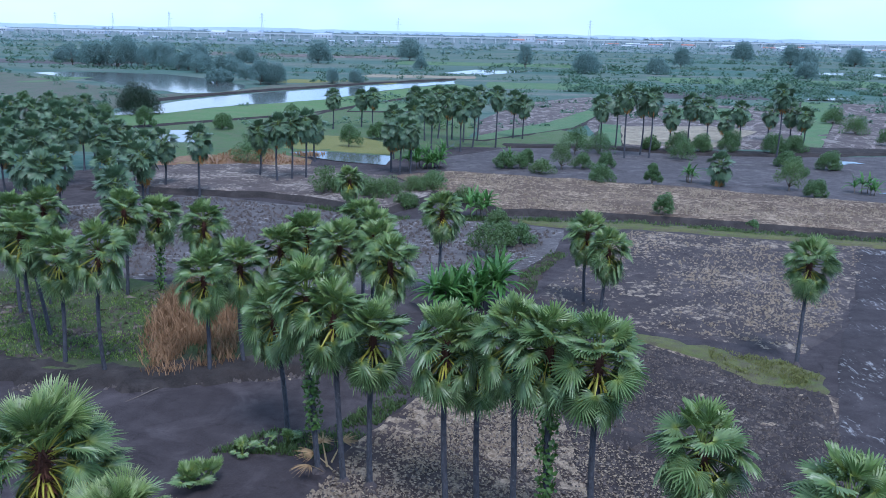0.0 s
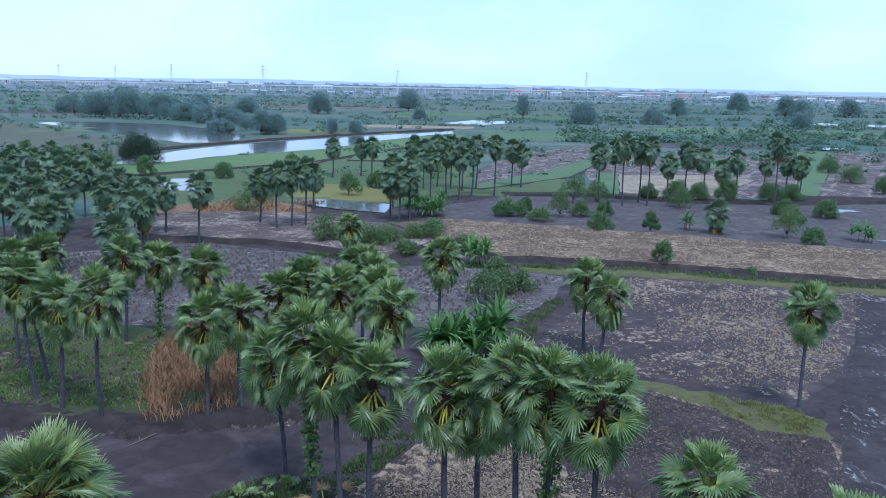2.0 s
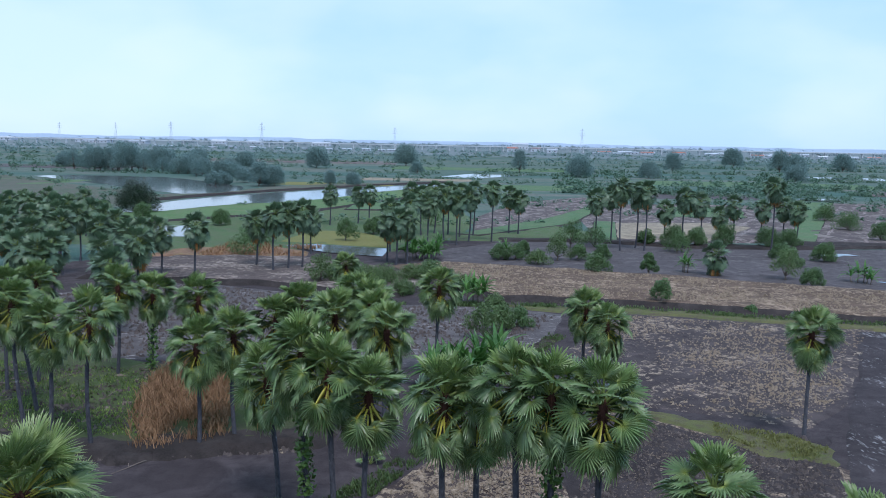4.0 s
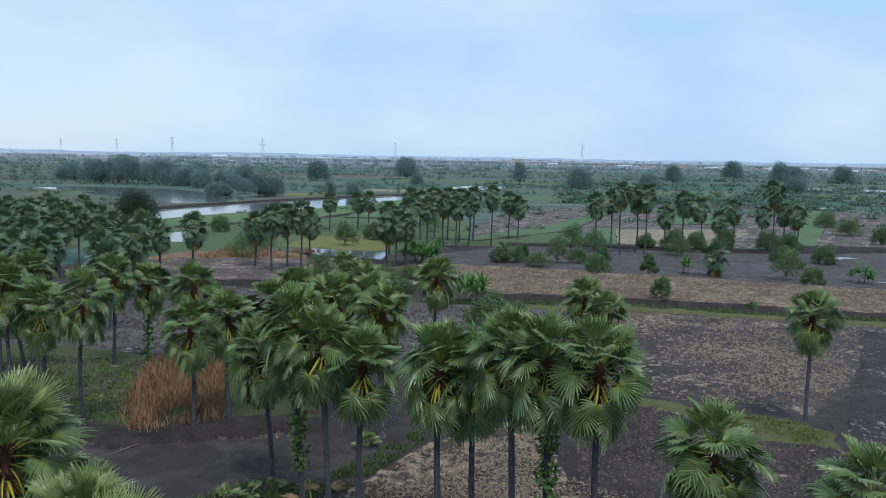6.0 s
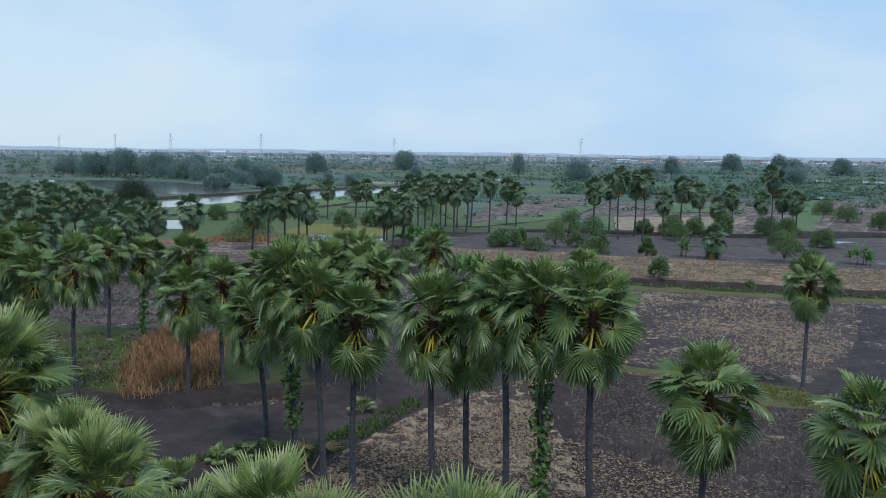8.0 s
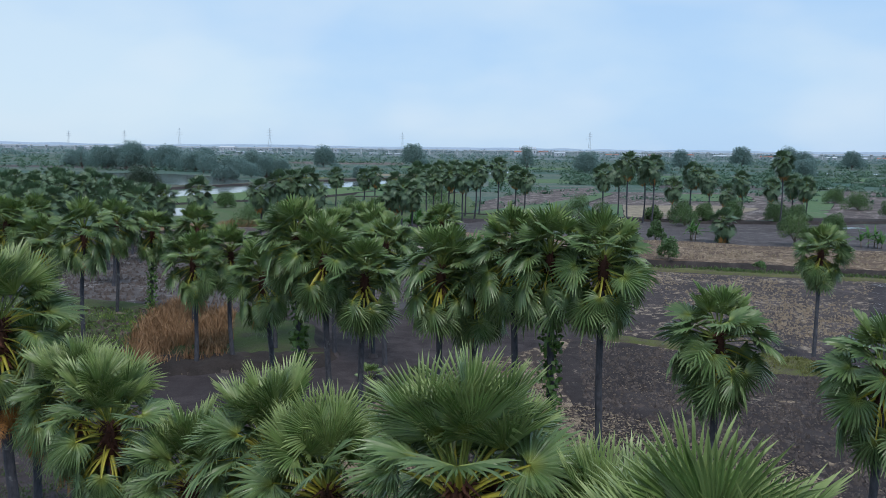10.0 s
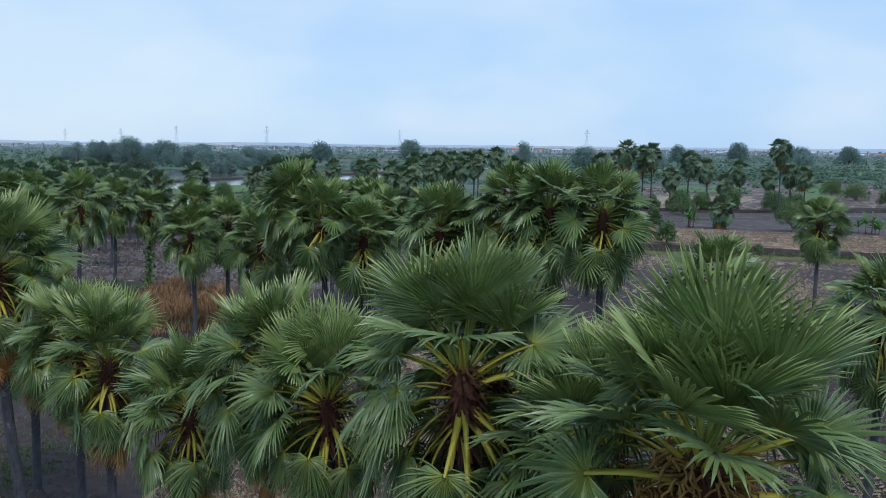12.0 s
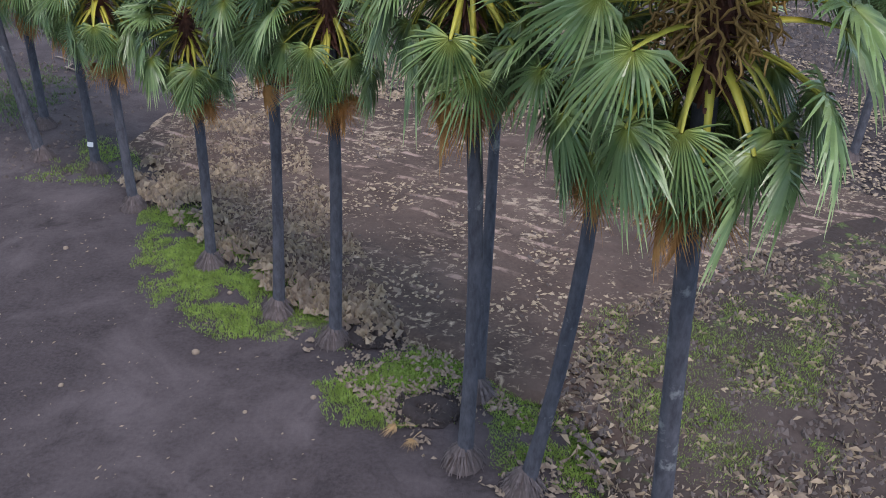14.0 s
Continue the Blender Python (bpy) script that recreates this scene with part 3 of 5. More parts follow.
# ---- palms ----
def fan(seed, count, elevation, droop, detail, radius=1.04, arc=118.0, fold=0.25, ragged=0.2, pitch=0.0, web=0.44):
    """The blade of one fan leaf: pleated fingers spread round the end of its stalk. The stalk runs along +y, the leaf's upper side is +z."""
    rng = random.Random(seed)
    s = Shape()
    e = radians(elevation)
    up = Vector((0, math.sin(e), math.cos(e)))
    hub = Vector((0, PETIOLE, 0))
    step = 2 * arc / count
    tilt = Matrix.Rotation(radians(-pitch), 3, "X")

    def at(a, r, lift, sag, length):
        a = radians(a)
        side = abs(math.sin(a / 2))
        p = Vector((math.sin(a), math.cos(a), 0)) * r
        p.z += fold * r * side + lift
        p.rotate(tilt)
        k = r / length
        return hub + p - up * (sag * length * k * k)

    fingers = []
    for i in range(count):
        a = -arc + step * (i + 0.5)
        t = abs(a) / arc
        length = radius * (1 - 0.33 * t * t) * (1 + rng.uniform(-ragged, ragged * 0.5))
        fingers.append((a, length, droop * (1 + rng.uniform(-0.5, 0.9)), rng.uniform(-0.3, 0.3) * step))
    split = [web + rng.uniform(-0.09, 0.07) for _ in range(count + 1)]
    for i, (a, length, sag, turn) in enumerate(fingers):
        lo, hi = a - step / 2, a + step / 2
        w = radians(step / 2)
        if detail == 0:
            f = 0.62 * length
            s.add([at(a, 0.03, 0, sag, length), at(lo, f, 0, sag, length), at(a + turn, length, 0, sag, length), at(hi, f, 0, sag, length)], [(0, 1, 2), (0, 2, 3)])
            continue
        f0, f1 = split[i] * radius * 0.86, split[i + 1] * radius * 0.86
        rid = 1.25 * w * length * 0.5
        mid = 0.5 * (length + max(f0, f1)) + 0.04 * length
        v = [at(lo, 0.04, 0, sag, length), at(a, 0.04, 0.015, sag, length), at(hi, 0.04, 0, sag, length),
             at(lo, f0, 0, droop, radius), at(a, (f0 + f1) / 2, rid, sag, length), at(hi, f1, 0, droop, radius)]
        if detail == 1:
            v.append(at(a + turn, length, 0, sag, length))
            s.add(v, [(0, 3, 4, 1), (1, 4, 5, 2), (3, 6, 4), (4, 6, 5)])
        else:
            q = 0.82 * step / 2 * (f0 + f1) / 2 / mid
            v += [at(a + turn * 0.5 - q, mid, 0, sag, length), at(a + turn * 0.5, mid, rid * 0.8, sag, length), at(a + turn * 0.5 + q, mid, 0, sag, length),
                  at(a + turn, length, 0, sag * 1.15, length)]
            s.add(v, [(0, 3, 4, 1), (1, 4, 5, 2), (3, 6, 7, 4), (4, 7, 8, 5), (6, 9, 7), (7, 9, 8)])
    return s


def stalk(droop, wide=0.045):
    """The leaf's stalk: a flat tapering channel, broad where it clasps the trunk."""
    s = Shape()
    pts, rows = 6, []
    for i in range(pts):
        t = i / (pts - 1)
        w = wide * (1.5 - 0.95 * t)
        y = PETIOLE * 1.02 * t
        z = droop * math.sin(math.pi * t)
        rows += [(-w, y, z + 0.012), (0, y, z - 0.022), (w, y, z + 0.012), (0, y, z + 0.006)]
    faces = []
    for i in range(pts - 1):
        for k in range(4):
            j = (k + 1) % 4
            faces.append((i * 4 + k, i * 4 + j, i * 4 + 4 + j, i * 4 + 4 + k))
    return s.add(rows, faces)


def joined(a, b):
    return a.add(b.v, b.f, 1)


RADII = (1.6, 1.26, 1.08, 1.0, 0.98)
ARCS = (104, 118, 124, 122, 116)
LEVELS = (62, 30, 0, -32, -60)
SAGS = (0.07, 0.15, 0.28, 0.36, 0.3)
FOLDS = (0.62, 0.34, 0.18, -0.06, -0.2)
BENDS = (6, 20, 38, 48, 32)
DOME = (10, 26, 38, 44, 24)
FINGERS = (46, 40, 34, 31, 31)
WEBS = (0.62, 0.58, 0.52, 0.46, 0.46)
NEAR = [[fan(10 * k + j, FINGERS[k], e, d, 2, radius=RADII[k], arc=ARCS[k], fold=FOLDS[k], ragged=0.16, pitch=BENDS[k], web=WEBS[k] - 0.07).make("frond", M_LEAF if k else M_LEAF_YOUNG) for j in range(4)] for k, (e, d) in enumerate(zip(LEVELS, SAGS))]
MIDDLE = [[joined(fan(200 + 10 * k + j, 22, e, d * 0.6, 2, radius=1.16, arc=126, fold=FOLDS[k] * 0.8, ragged=0.16, pitch=DOME[k], web=WEBS[k]), stalk(0.05, 0.04)).make("frond", [M_LEAF if k else M_LEAF_YOUNG, M_PETIOLE if k > 2 else M_STALK]) for j in range(4)] for k, (e, d) in enumerate(zip(LEVELS, SAGS))]
WITHERED = [fan(400 + j, 34, -70, 0.1, 2, radius=1.0, arc=96, fold=-0.45, ragged=0.3, pitch=6, web=0.25).make("frond", M_DEAD) for j in range(2)]
for withered in WITHERED:
    bm = bmesh.new()
    bm.from_mesh(withered)
    bmesh.ops.remove_doubles(bm, verts=bm.verts, dist=0.006)
    bm.to_mesh(withered)
    bm.free()
STALKS = [stalk(d, w).make("petiole", m, True) for d, w, m in ((0.02, 0.04, M_STALK), (0.07, 0.046, M_PETIOLE), (0.12, 0.052, M_PETIOLE))]


def leaf_pose(i, count, rng, spread=1.0, dome=False, roll=30):
    """Where leaf i of a crown sits: height on the shaft, way round, and its elevation."""
    u = i / (count - 1)
    if u < 0.5:
        e, z = math.degrees(math.asin(1 - 0.9 * u / 0.5)), -0.4 * u / 0.5
    elif u < 0.74:
        t = (u - 0.5) / 0.24
        e, z = 5 - 42 * t, -0.4 - 0.5 * t
    else:
        t = (u - 0.74) / 0.26
        e, z = -38 - 38 * t, -0.9 - 0.75 * t
    e += rng.uniform(-11, 11)
    a = i * 137.5 + rng.uniform(-18, 18)
    r = 0.08 + 0.12 * u
    m = Matrix.Translation((r * math.sin(radians(-a)), r * math.cos(radians(a)), z)) @ Matrix.Rotation(radians(a), 4, "Z")
    m = m @ Matrix.Rotation(radians(e), 4, "X") @ Matrix.Rotation(radians(rng.uniform(-roll, roll) * (1.7 if dome or e > 25 else 1.3)), 4, "Y")
    size = spread * rng.uniform(0.86, 1.14)
    if dome:
        size *= 0.96 if e > 45 else 1.0
    elif e > 46:
        size *= 0.95
    return u, e, m @ Matrix.Scale(size, 4)


def crown_mesh(seed, count=64):
    """A whole far-off crown as one mesh."""
    rng = random.Random(seed)
    s = Shape()
    for i in range(count):
        u, e, m = leaf_pose(i, count, rng, dome=True)
        k = min(range(5), key=lambda q: abs(LEVELS[q] - e))
        one = fan(seed * 50 + i, 13, LEVELS[k], SAGS[k] * 0.5, 0, radius=1.16, arc=126, fold=FOLDS[k] * 0.8, pitch=DOME[k])
        dead = u > 0.98
        s.add([m @ Vector(p) for p in one.v], one.f, 1 if dead else 0)
        st = [(-0.04, 0, 0), (0.04, 0, 0), (0.03, PETIOLE, 0), (-0.03, PETIOLE, 0)]
        s.add([m @ Vector(p) for p in st], [(0, 1, 2, 3)], 2)
    return s.make("crown", [M_LEAF_FAR, M_DEAD, M_STALK])


CROWNS = [crown_mesh(k) for k in range(6)]


def trunk_line(base, top, rng, bow, sway=None):
    a, b = Vector(base), Vector(top)
    side = Vector((rng.uniform(-1, 1), rng.uniform(-1, 1), 0)) * bow
    if sway is not None:
        side = Vector((sway, 0.05, 0))
    return [a.lerp(b, t) + side * math.sin(math.pi * t) for t in (0, 0.03, 0.08, 0.2, 0.35, 0.5, 0.65, 0.8, 0.92, 1.0)]


def trunk_mesh(base, top, rng, thick, bow, sides, sway=None):
    pts = trunk_line(base, top, rng, bow, sway)
    rad = [1.75, 1.4, 1.2, 1.08, 1.0, 0.98, 0.96, 0.93, 0.95, 1.05]
    return Shape().tube(pts, [thick * r * (1 + rng.uniform(-0.04, 0.04)) for r in rad], sides).make("trunk", M_BARK, True)


def leaf_bases(rng, amount):
    """Dark fibrous stubs of old leaves round the shaft below the crown."""
    s = Shape()
    for i in range(amount):
        a, z = rng.uniform(0, math.tau), rng.uniform(-1.5, 0.05)
        d = Vector((math.cos(a), math.sin(a), 0))
        t = Vector((-math.sin(a), math.cos(a), 0))
        p = d * 0.2 + Vector((0, 0, z))
        q = p + d * rng.uniform(0.14, 0.42) + Vector((0, 0, rng.uniform(-0.5, 0.15)))
        w = rng.uniform(0.03, 0.07)
        s.add([p - t * w, p + t * w, q + t * w * 0.3, q - t * w * 0.3, p + Vector((0, 0, 0.06))], [(0, 1, 2, 3), (0, 3, 4), (1, 4, 2), (4, 3, 2)])
    s.tube([(0, 0, -1.6), (0, 0, -1.0), (0, 0, -0.4), (0, 0, 0.1)], [0.16, 0.26, 0.27, 0.13], 9)
    return s.make("old_sheath", M_FIBRE)


def roots(rng, amount, size):
    """The mound of thin roots round a palm's foot."""
    s = Shape()
    prof = ((-0.1, 1.0), (0.08, 0.86), (0.24, 0.62), (0.42, 0.40), (0.55, 0.27))
    s.tube([(0, 0, z * 1.0) for z, _ in prof], [size * r * 0.9 for _, r in prof], 14)
    for i in range(amount):
        a = rng.uniform(0, math.tau)
        d = Vector((math.cos(a), math.sin(a), 0))
        t = Vector((-d.y, d.x, 0)) * rng.uniform(0.008, 0.02)
        k = rng.randrange(1, 4)
        (z0, r0), (z1, r1) = prof[k - 1], prof[min(k + 1, 4)]
        p, q = d * size * r1 * 0.92 + Vector((0, 0, z1)), d * size * r0 * rng.uniform(0.95, 1.18) + Vector((0, 0, z0 - 0.02))
        m = (p + q) / 2 + d * 0.04 + Vector((0, 0, 0.03))
        s.add([p - t, p + t, m + t, q + t * 0.4, q - t * 0.4, m - t], [(0, 1, 2, 5), (5, 2, 3, 4)])
    return s.make("root_skirt", M_ROOT)


def catkins(rng, amount):
    """Tangled bunches of flower spikes hanging under the leaves."""
    s = Shape()
    for i in range(amount):
        a, z = rng.uniform(0, math.tau), rng.uniform(-0.75, 0.05)
        p = Vector((math.cos(a), math.sin(a), 0)) * 0.2 + Vector((0, 0, z))
        d = Vector((math.cos(a), math.sin(a), rng.uniform(-0.2, 0.5)))
        pts = [p + d * rng.uniform(0.05, 0.4)]
        for k in range(6):
            d = (d * 0.75 + Vector((rng.uniform(-0.8, 0.8), rng.uniform(-0.8, 0.8), rng.uniform(-0.75, 0.25)))).normalized()
            pts.append(pts[-1] + d * 0.11)
        s.tube(pts, [0.016, 0.02, 0.021, 0.021, 0.02, 0.017, 0.01], 5)
    return s.make("flower_tangle", M_CATKIN, True)


def vine(rng, points, amount, lo, hi):
    """Leaves of a creeper climbing the trunk."""
    s = Shape()
    for i in range(amount):
        t = rng.uniform(lo, hi) * (len(points) - 1)
        k = min(int(t), len(points) - 2)
        p = points[k].lerp(points[k + 1], t - k)
        a = rng.uniform(0, math.tau)
        d = Vector((math.cos(a), math.sin(a), 0))
        c = p + d * rng.uniform(0.16, 0.6)
        u = Vector((rng.uniform(-1, 1), rng.uniform(-1, 1), rng.uniform(-1, 0.3))).normalized() * rng.uniform(0.12, 0.24)
        w = u.cross(d + Vector((0, 0, 0.4))).normalized() * 0.12
        s.add([c - u, c + w, c + u, c - w], [(0, 1, 2, 3)])
    return s.make("creeper", M_VINE)


def palm(base, top, seed, level, label, group, thick=0.165, bow=0.15, size=1.0, count=None, creeper=None, flowers=0, foot=True, dead=8, sway=None, open_side=None):
    """A fan palm from its foot to the heart of its crown."""
    rng = random.Random(seed)
    b, h = Vector(base), Vector(top)
    root = thing("palm_tree", label, "palm tree", group, Matrix.Translation(b))
    h = h - b
    low = h + Vector((0, 0, -0.9))
    sides = 12 if level == 2 else 8 if level == 1 else 6
    seat = rng.getstate()
    part("trunk", trunk_mesh((0, 0, -0.3), low, rng, thick, bow, sides, sway), root)
    rng.setstate(seat)
    line = trunk_line((0, 0, -0.3), low, rng, bow, sway)
    spin = Matrix.Translation(h) @ Matrix.Rotation(rng.uniform(0, math.tau), 4, "Z") @ Matrix.Scale(size, 4)
    if level == 0:
        part("crown", CROWNS[seed % 6], root, "", spin)
        return root
    part("old_sheath", leaf_bases(rng, 170 if level == 2 else 40), root, "dark fibrous old leaf bases", spin)
    bank = NEAR if level == 2 else MIDDLE
    dead = dead if level == 2 else 3
    count = count or 64
    for i in range(count):
        u, e, m = leaf_pose(i, count, rng, dome=level == 1)
        way = (spin @ m).to_3x3() @ Vector((0, 1, 0))
        flat = Vector((way.x, way.y)).normalized()
        if open_side and flat.dot(Vector(open_side)) > 0.8 and -30 < e < 34:
            continue
        if i >= count - dead:
            m = Matrix.Translation((0, 0, -0.62 if level == 2 else 0.0)) @ m @ Matrix.Rotation(radians(-10), 4, "X") @ Matrix.Scale(0.82, 4)
            f = part("frond", WITHERED[i % 2], root, "withered brown hanging frond", spin @ m)
        else:
            k = min(range(5), key=lambda q: abs(LEVELS[q] - e))
            f = part("frond", bank[k][rng.randrange(len(bank[k]))], root, "", spin @ m)
        if level == 2 or i >= count - dead:
            part("petiole", STALKS[0 if e > 48 else 1 if e > 28 else 2], f)
    for i in range(12 if level == 2 else 0):
        a, e = i * 137.5 + rng.uniform(-12, 12), rng.uniform(-74, -46)
        m = Matrix.Translation((0, 0, -0.75 - 0.4 * (i % 2))) @ Matrix.Rotation(radians(a), 4, "Z") @ Matrix.Translation((0, 0.26, 0)) @ Matrix.Rotation(radians(e), 4, "X")
        m = m @ Matrix.Rotation(radians(rng.uniform(-16, 16)), 4, "Y") @ Matrix.Scale(rng.uniform(0.8, 0.96), 4)
        f = part("frond", NEAR[4 if i % 3 else 3][i % 4], root, "", spin @ m)
        part("petiole", STALKS[2], f)
    for i in range(6 if level == 2 else 0):
        m = Matrix.Rotation(radians(i * 137.5 + rng.uniform(-15, 15)), 4, "Z") @ Matrix.Rotation(radians(rng.uniform(48, 78)), 4, "X")
        m = m @ Matrix.Rotation(radians(rng.uniform(-35, 35)), 4, "Y") @ Matrix.Scale(rng.uniform(0.68, 0.86), 4)
        f = part("frond", NEAR[0][i % 4], root, "", spin @ m)
        part("petiole", STALKS[0], f)
    if foot:
        part("root_skirt", roots(rng, 150 if level == 2 else 16, 0.55), root, "mound of thin greyish roots")
    if flowers:
        part("flower_tangle", catkins(rng, flowers), root, "tangle of brown flower spikes", spin)
    if creeper:
        part("creeper", vine(rng, line, creeper[0], creeper[1], creeper[2]), root, "green creeper leaves climbing the trunk")
    return root


ROW = "palms along the near field edge"
NEAR_LABEL = "tall fan palm with grey trunk and full green crown"
SIZES = (0.93, 0.94, 0.8, 0.9, 0.84, 0.86, 0.82, 0.94, 0.94, 1.16, 1.05, 1.0, 0.98)
# foot, heart of the crown, girth, flower spikes
for k, (b, h, r, fl, sw) in enumerate([
    ((4.3, 8.9, 0), (3.5, 7.9, 11.65), 0.18, 170, 0.0),
    ((0.73, 12.5, 0), (0.62, 12.6, 11.55), 0.155, 0, 0.2),
    ((1.12, 15.0, 0), (1.38, 15.4, 10.6), 0.13, 0, 0.03),
    ((2.02, 11.7, 0), (3.05, 11.7, 10.4), 0.155, 30, 0.25),
    ((-2.78, 17.3, 0), (-2.40, 17.0, 9.7), 0.155, 0, 0.1),
    ((-4.56, 18.7, 0), (-4.05, 18.7, 9.95), 0.15, 0, 0.06),
    ((-7.18, 21.5, 0), (-6.95, 21.5, 8.1), 0.155, 0, 0.05),
    ((-10.92, 25.6, 0), (-10.92, 25.7, 8.3), 0.16, 0, -0.03),
    ((-13.4, 28.8, 0), (-13.3, 28.8, 8.3), 0.17, 0, 0.0),
    ((-16.1, 30.2, 0), (-16.9, 30.2, 10.8), 0.2, 0, -0.2),
    ((-17.4, 33.7, 0), (-17.3, 33.7, 8.2), 0.17, 0, 0.0),
    ((16.8, 30.5, 0), (17.0, 30.3, 9.3), 0.17, 0, 0.1),
    ((11.6, 34.2, 0), (11.8, 34.0, 9.9), 0.17, 0, 0.1),
]):
    palm(b, h, 500 + k, 2 if k < 11 else 1, NEAR_LABEL, ROW, r, 0.12, flowers=fl, sway=sw, open_side=((-0.2, -0.98), (0.1, -0.99), (0.3, -0.95))[min(k, 2)], size=SIZES[k], count=None if k < 11 else 68)

CLUSTER = "palms of the middle clump"
for k, (b, h, cr) in enumerate([
    ((-11.2, 54.2, 0), (-11.8, 53.5, 9.3), None),
    ((-8.2, 48.8, 0), (-8.7, 48.6, 12.3), (700, 0.4, 0.98)),
    ((-6.4, 47.4, 0), (-6.9, 47.3, 11.4), None),
    ((-4.7, 47.0, 0), (-4.5, 46.9, 10.4), None),
    ((0.2, 43.0, 0), (-0.1, 43.0, 11.4), None),
    ((2.0, 43.5, 0), (1.8, 43.5, 10.6), None),
    ((3.8, 41.0, 0), (3.5, 41.0, 12.6), None),
    ((5.5, 39.8, 0), (5.2, 39.5, 12.6), (800, 0.1, 0.98)),
    ((7.9, 38.4, 0), (7.6, 38.4, 12.5), None),
]):
    palm(b, h, 600 + k, 1, NEAR_LABEL if not cr else "tall fan palm with a leafy creeper on its trunk", CLUSTER, 0.17, 0.2, 1.0, 68, cr, open_side=(0.2 * math.sin(k * 2.1), -0.98))

LEFT = "palms beside the weedy grassland"
for k, (b, h) in enumerate([
    ((-34.7, 67.4, 0), (-35.5, 67.4, 11.2)), ((-36, 72.3, 0), (-37.5, 72.3, 9.6)), ((-32, 65.7, 0), (-31.8, 65.7, 9.9)), ((-27.9, 64, 0), (-27.3, 62.8, 11.2)),
    ((-33.5, 84.6, 0), (-33, 84, 9.8)), ((-30.8, 86.8, 0), (-30.4, 86.8, 8.8)), ((-19.5, 64.5, 0), (-19.5, 64.2, 8.8)), ((-17, 66.3, 0), (-17.1, 66.3, 9.2)),
    ((-41.5, 78, 0), (-41.5, 78.3, 10.5)), ((-40, 81.2, 0), (-39.9, 81.2, 10.5)), ((-24, 79, 0), (-23.5, 79, 9.8)),
    ((-14.4, 70, 0), (-14.4, 70, 9.8)), ((-12.5, 72, 0), (-12.5, 72, 10.5)), ((-9.2, 69, 0), (-9.2, 68.8, 10.5)),
    ((-8.3, 79, 0), (-8.3, 79, 10.5)), ((-6, 69, 0), (-6, 69, 10.5)), ((-4.6, 64.5, 0), (-4.6, 64.4, 10.3)), ((-6.6, 73, 0), (-6.6, 73, 10.8)),
]):
    palm(b, h, 700 + k, 1, "fan palm with dark trunk and round green crown", LEFT, 0.17, 0.25, 0.98, 66, (420, 0.2, 0.9) if k == 5 else None, open_side=(0.4 * math.sin(k * 2.1), -0.92))

LONE = "palms standing apart in the fields"
for k, (b, h) in enumerate([((30.8, 69.2, 0), (31.2, 70.0, 9.6)), ((14.7, 86.1, 0), (14.6, 86.1, 8.0)), ((15.7, 82.4, 0), (16.2, 82.4, 7.2)),
                            ((-0.6, 86.6, 0), (-0.6, 86.6, 9.9)), ((-15, 131, 0), (-15.2, 131, 5.5))]):
    palm(b, h, 800 + k, 1, "lone fan palm in open ploughed land", LONE, 0.17, 0.2, 0.98, 68, open_side=(0.2, -0.98))

FAR = "far palm groves"
far_label = "distant fan palm with slim trunk"
for k, (x, y, z) in enumerate([
    (-49.5, 148, 8.6), (-41.5, 141, 10.2), (-35.5, 160, 9.3), (-31, 154.5, 11), (-28.8, 156.5, 11.2), (-26.5, 158.5, 11.4), (-28.6, 184, 8.0), (-32.8, 247, 9.4),
    (-25.3, 253, 9), (-21.7, 250, 9.6), (-9.5, 169, 9.4), (-11.5, 172, 8.4), (-7.5, 171, 9)]):
    palm((x, y, 0), (x + 0.2, y, z), 900 + k, 0, far_label, FAR, 0.18, 0.3, 1.08)
for k, (x, y, z) in enumerate([
    (-2.7, 230, 11.9), (7.6, 226, 12.3), (11.8, 213, 13.2), (17.5, 233, 10.8), (20, 232, 9.8), (-9, 228, 11.5), (-6, 224, 11), (1, 228, 12), (4, 222, 12), (-8, 196, 10.5),
    (-12, 190, 10), (3, 205, 11), (6, 212, 11.5), (-4, 204, 10.5), (0, 214, 11)]):
    palm((x, y, 0), (x + 0.2, y, z), 930 + k, 0, far_label, FAR, 0.18, 0.4, 1.1)
for k, (x, y, z) in enumerate([
    (37, 209, 11.8), (42, 216, 12.5), (41, 199, 15), (45.8, 205, 13.6), (46.8, 200, 14.3), (58, 225, 8.3), (58, 207, 12.6), (64.7, 218, 10.9), (73.5, 219, 10.4), (74.2, 231, 6.6),
    (78, 204, 15.5), (89, 240, 8), (89.5, 227, 9.5), (52, 163, 4.5), (91, 222, 9)]):
    palm((x, y, 0), (x, y, z), 960 + k, 0, far_label, FAR, 0.18, 0.5, 1.15)
for k, (x, y, z) in enumerate([
    (-103, 204, 9), (-95, 198, 9), (-98, 213, 9.5), (-85, 193, 9), (-87, 208, 9.5), (-80, 156, 9), (-77, 160, 9.6), (-77, 170, 9.4), (-71, 166, 9.5), (-71, 172, 9.8),
    (-68, 140, 9), (-67, 149, 9.5), (-59, 154, 9.4), (-60, 119, 9.2)]):
    palm((x, y, 0), (x, y, z), 1000 + k, 0, far_label, FAR, 0.18, 0.4, 1.1)
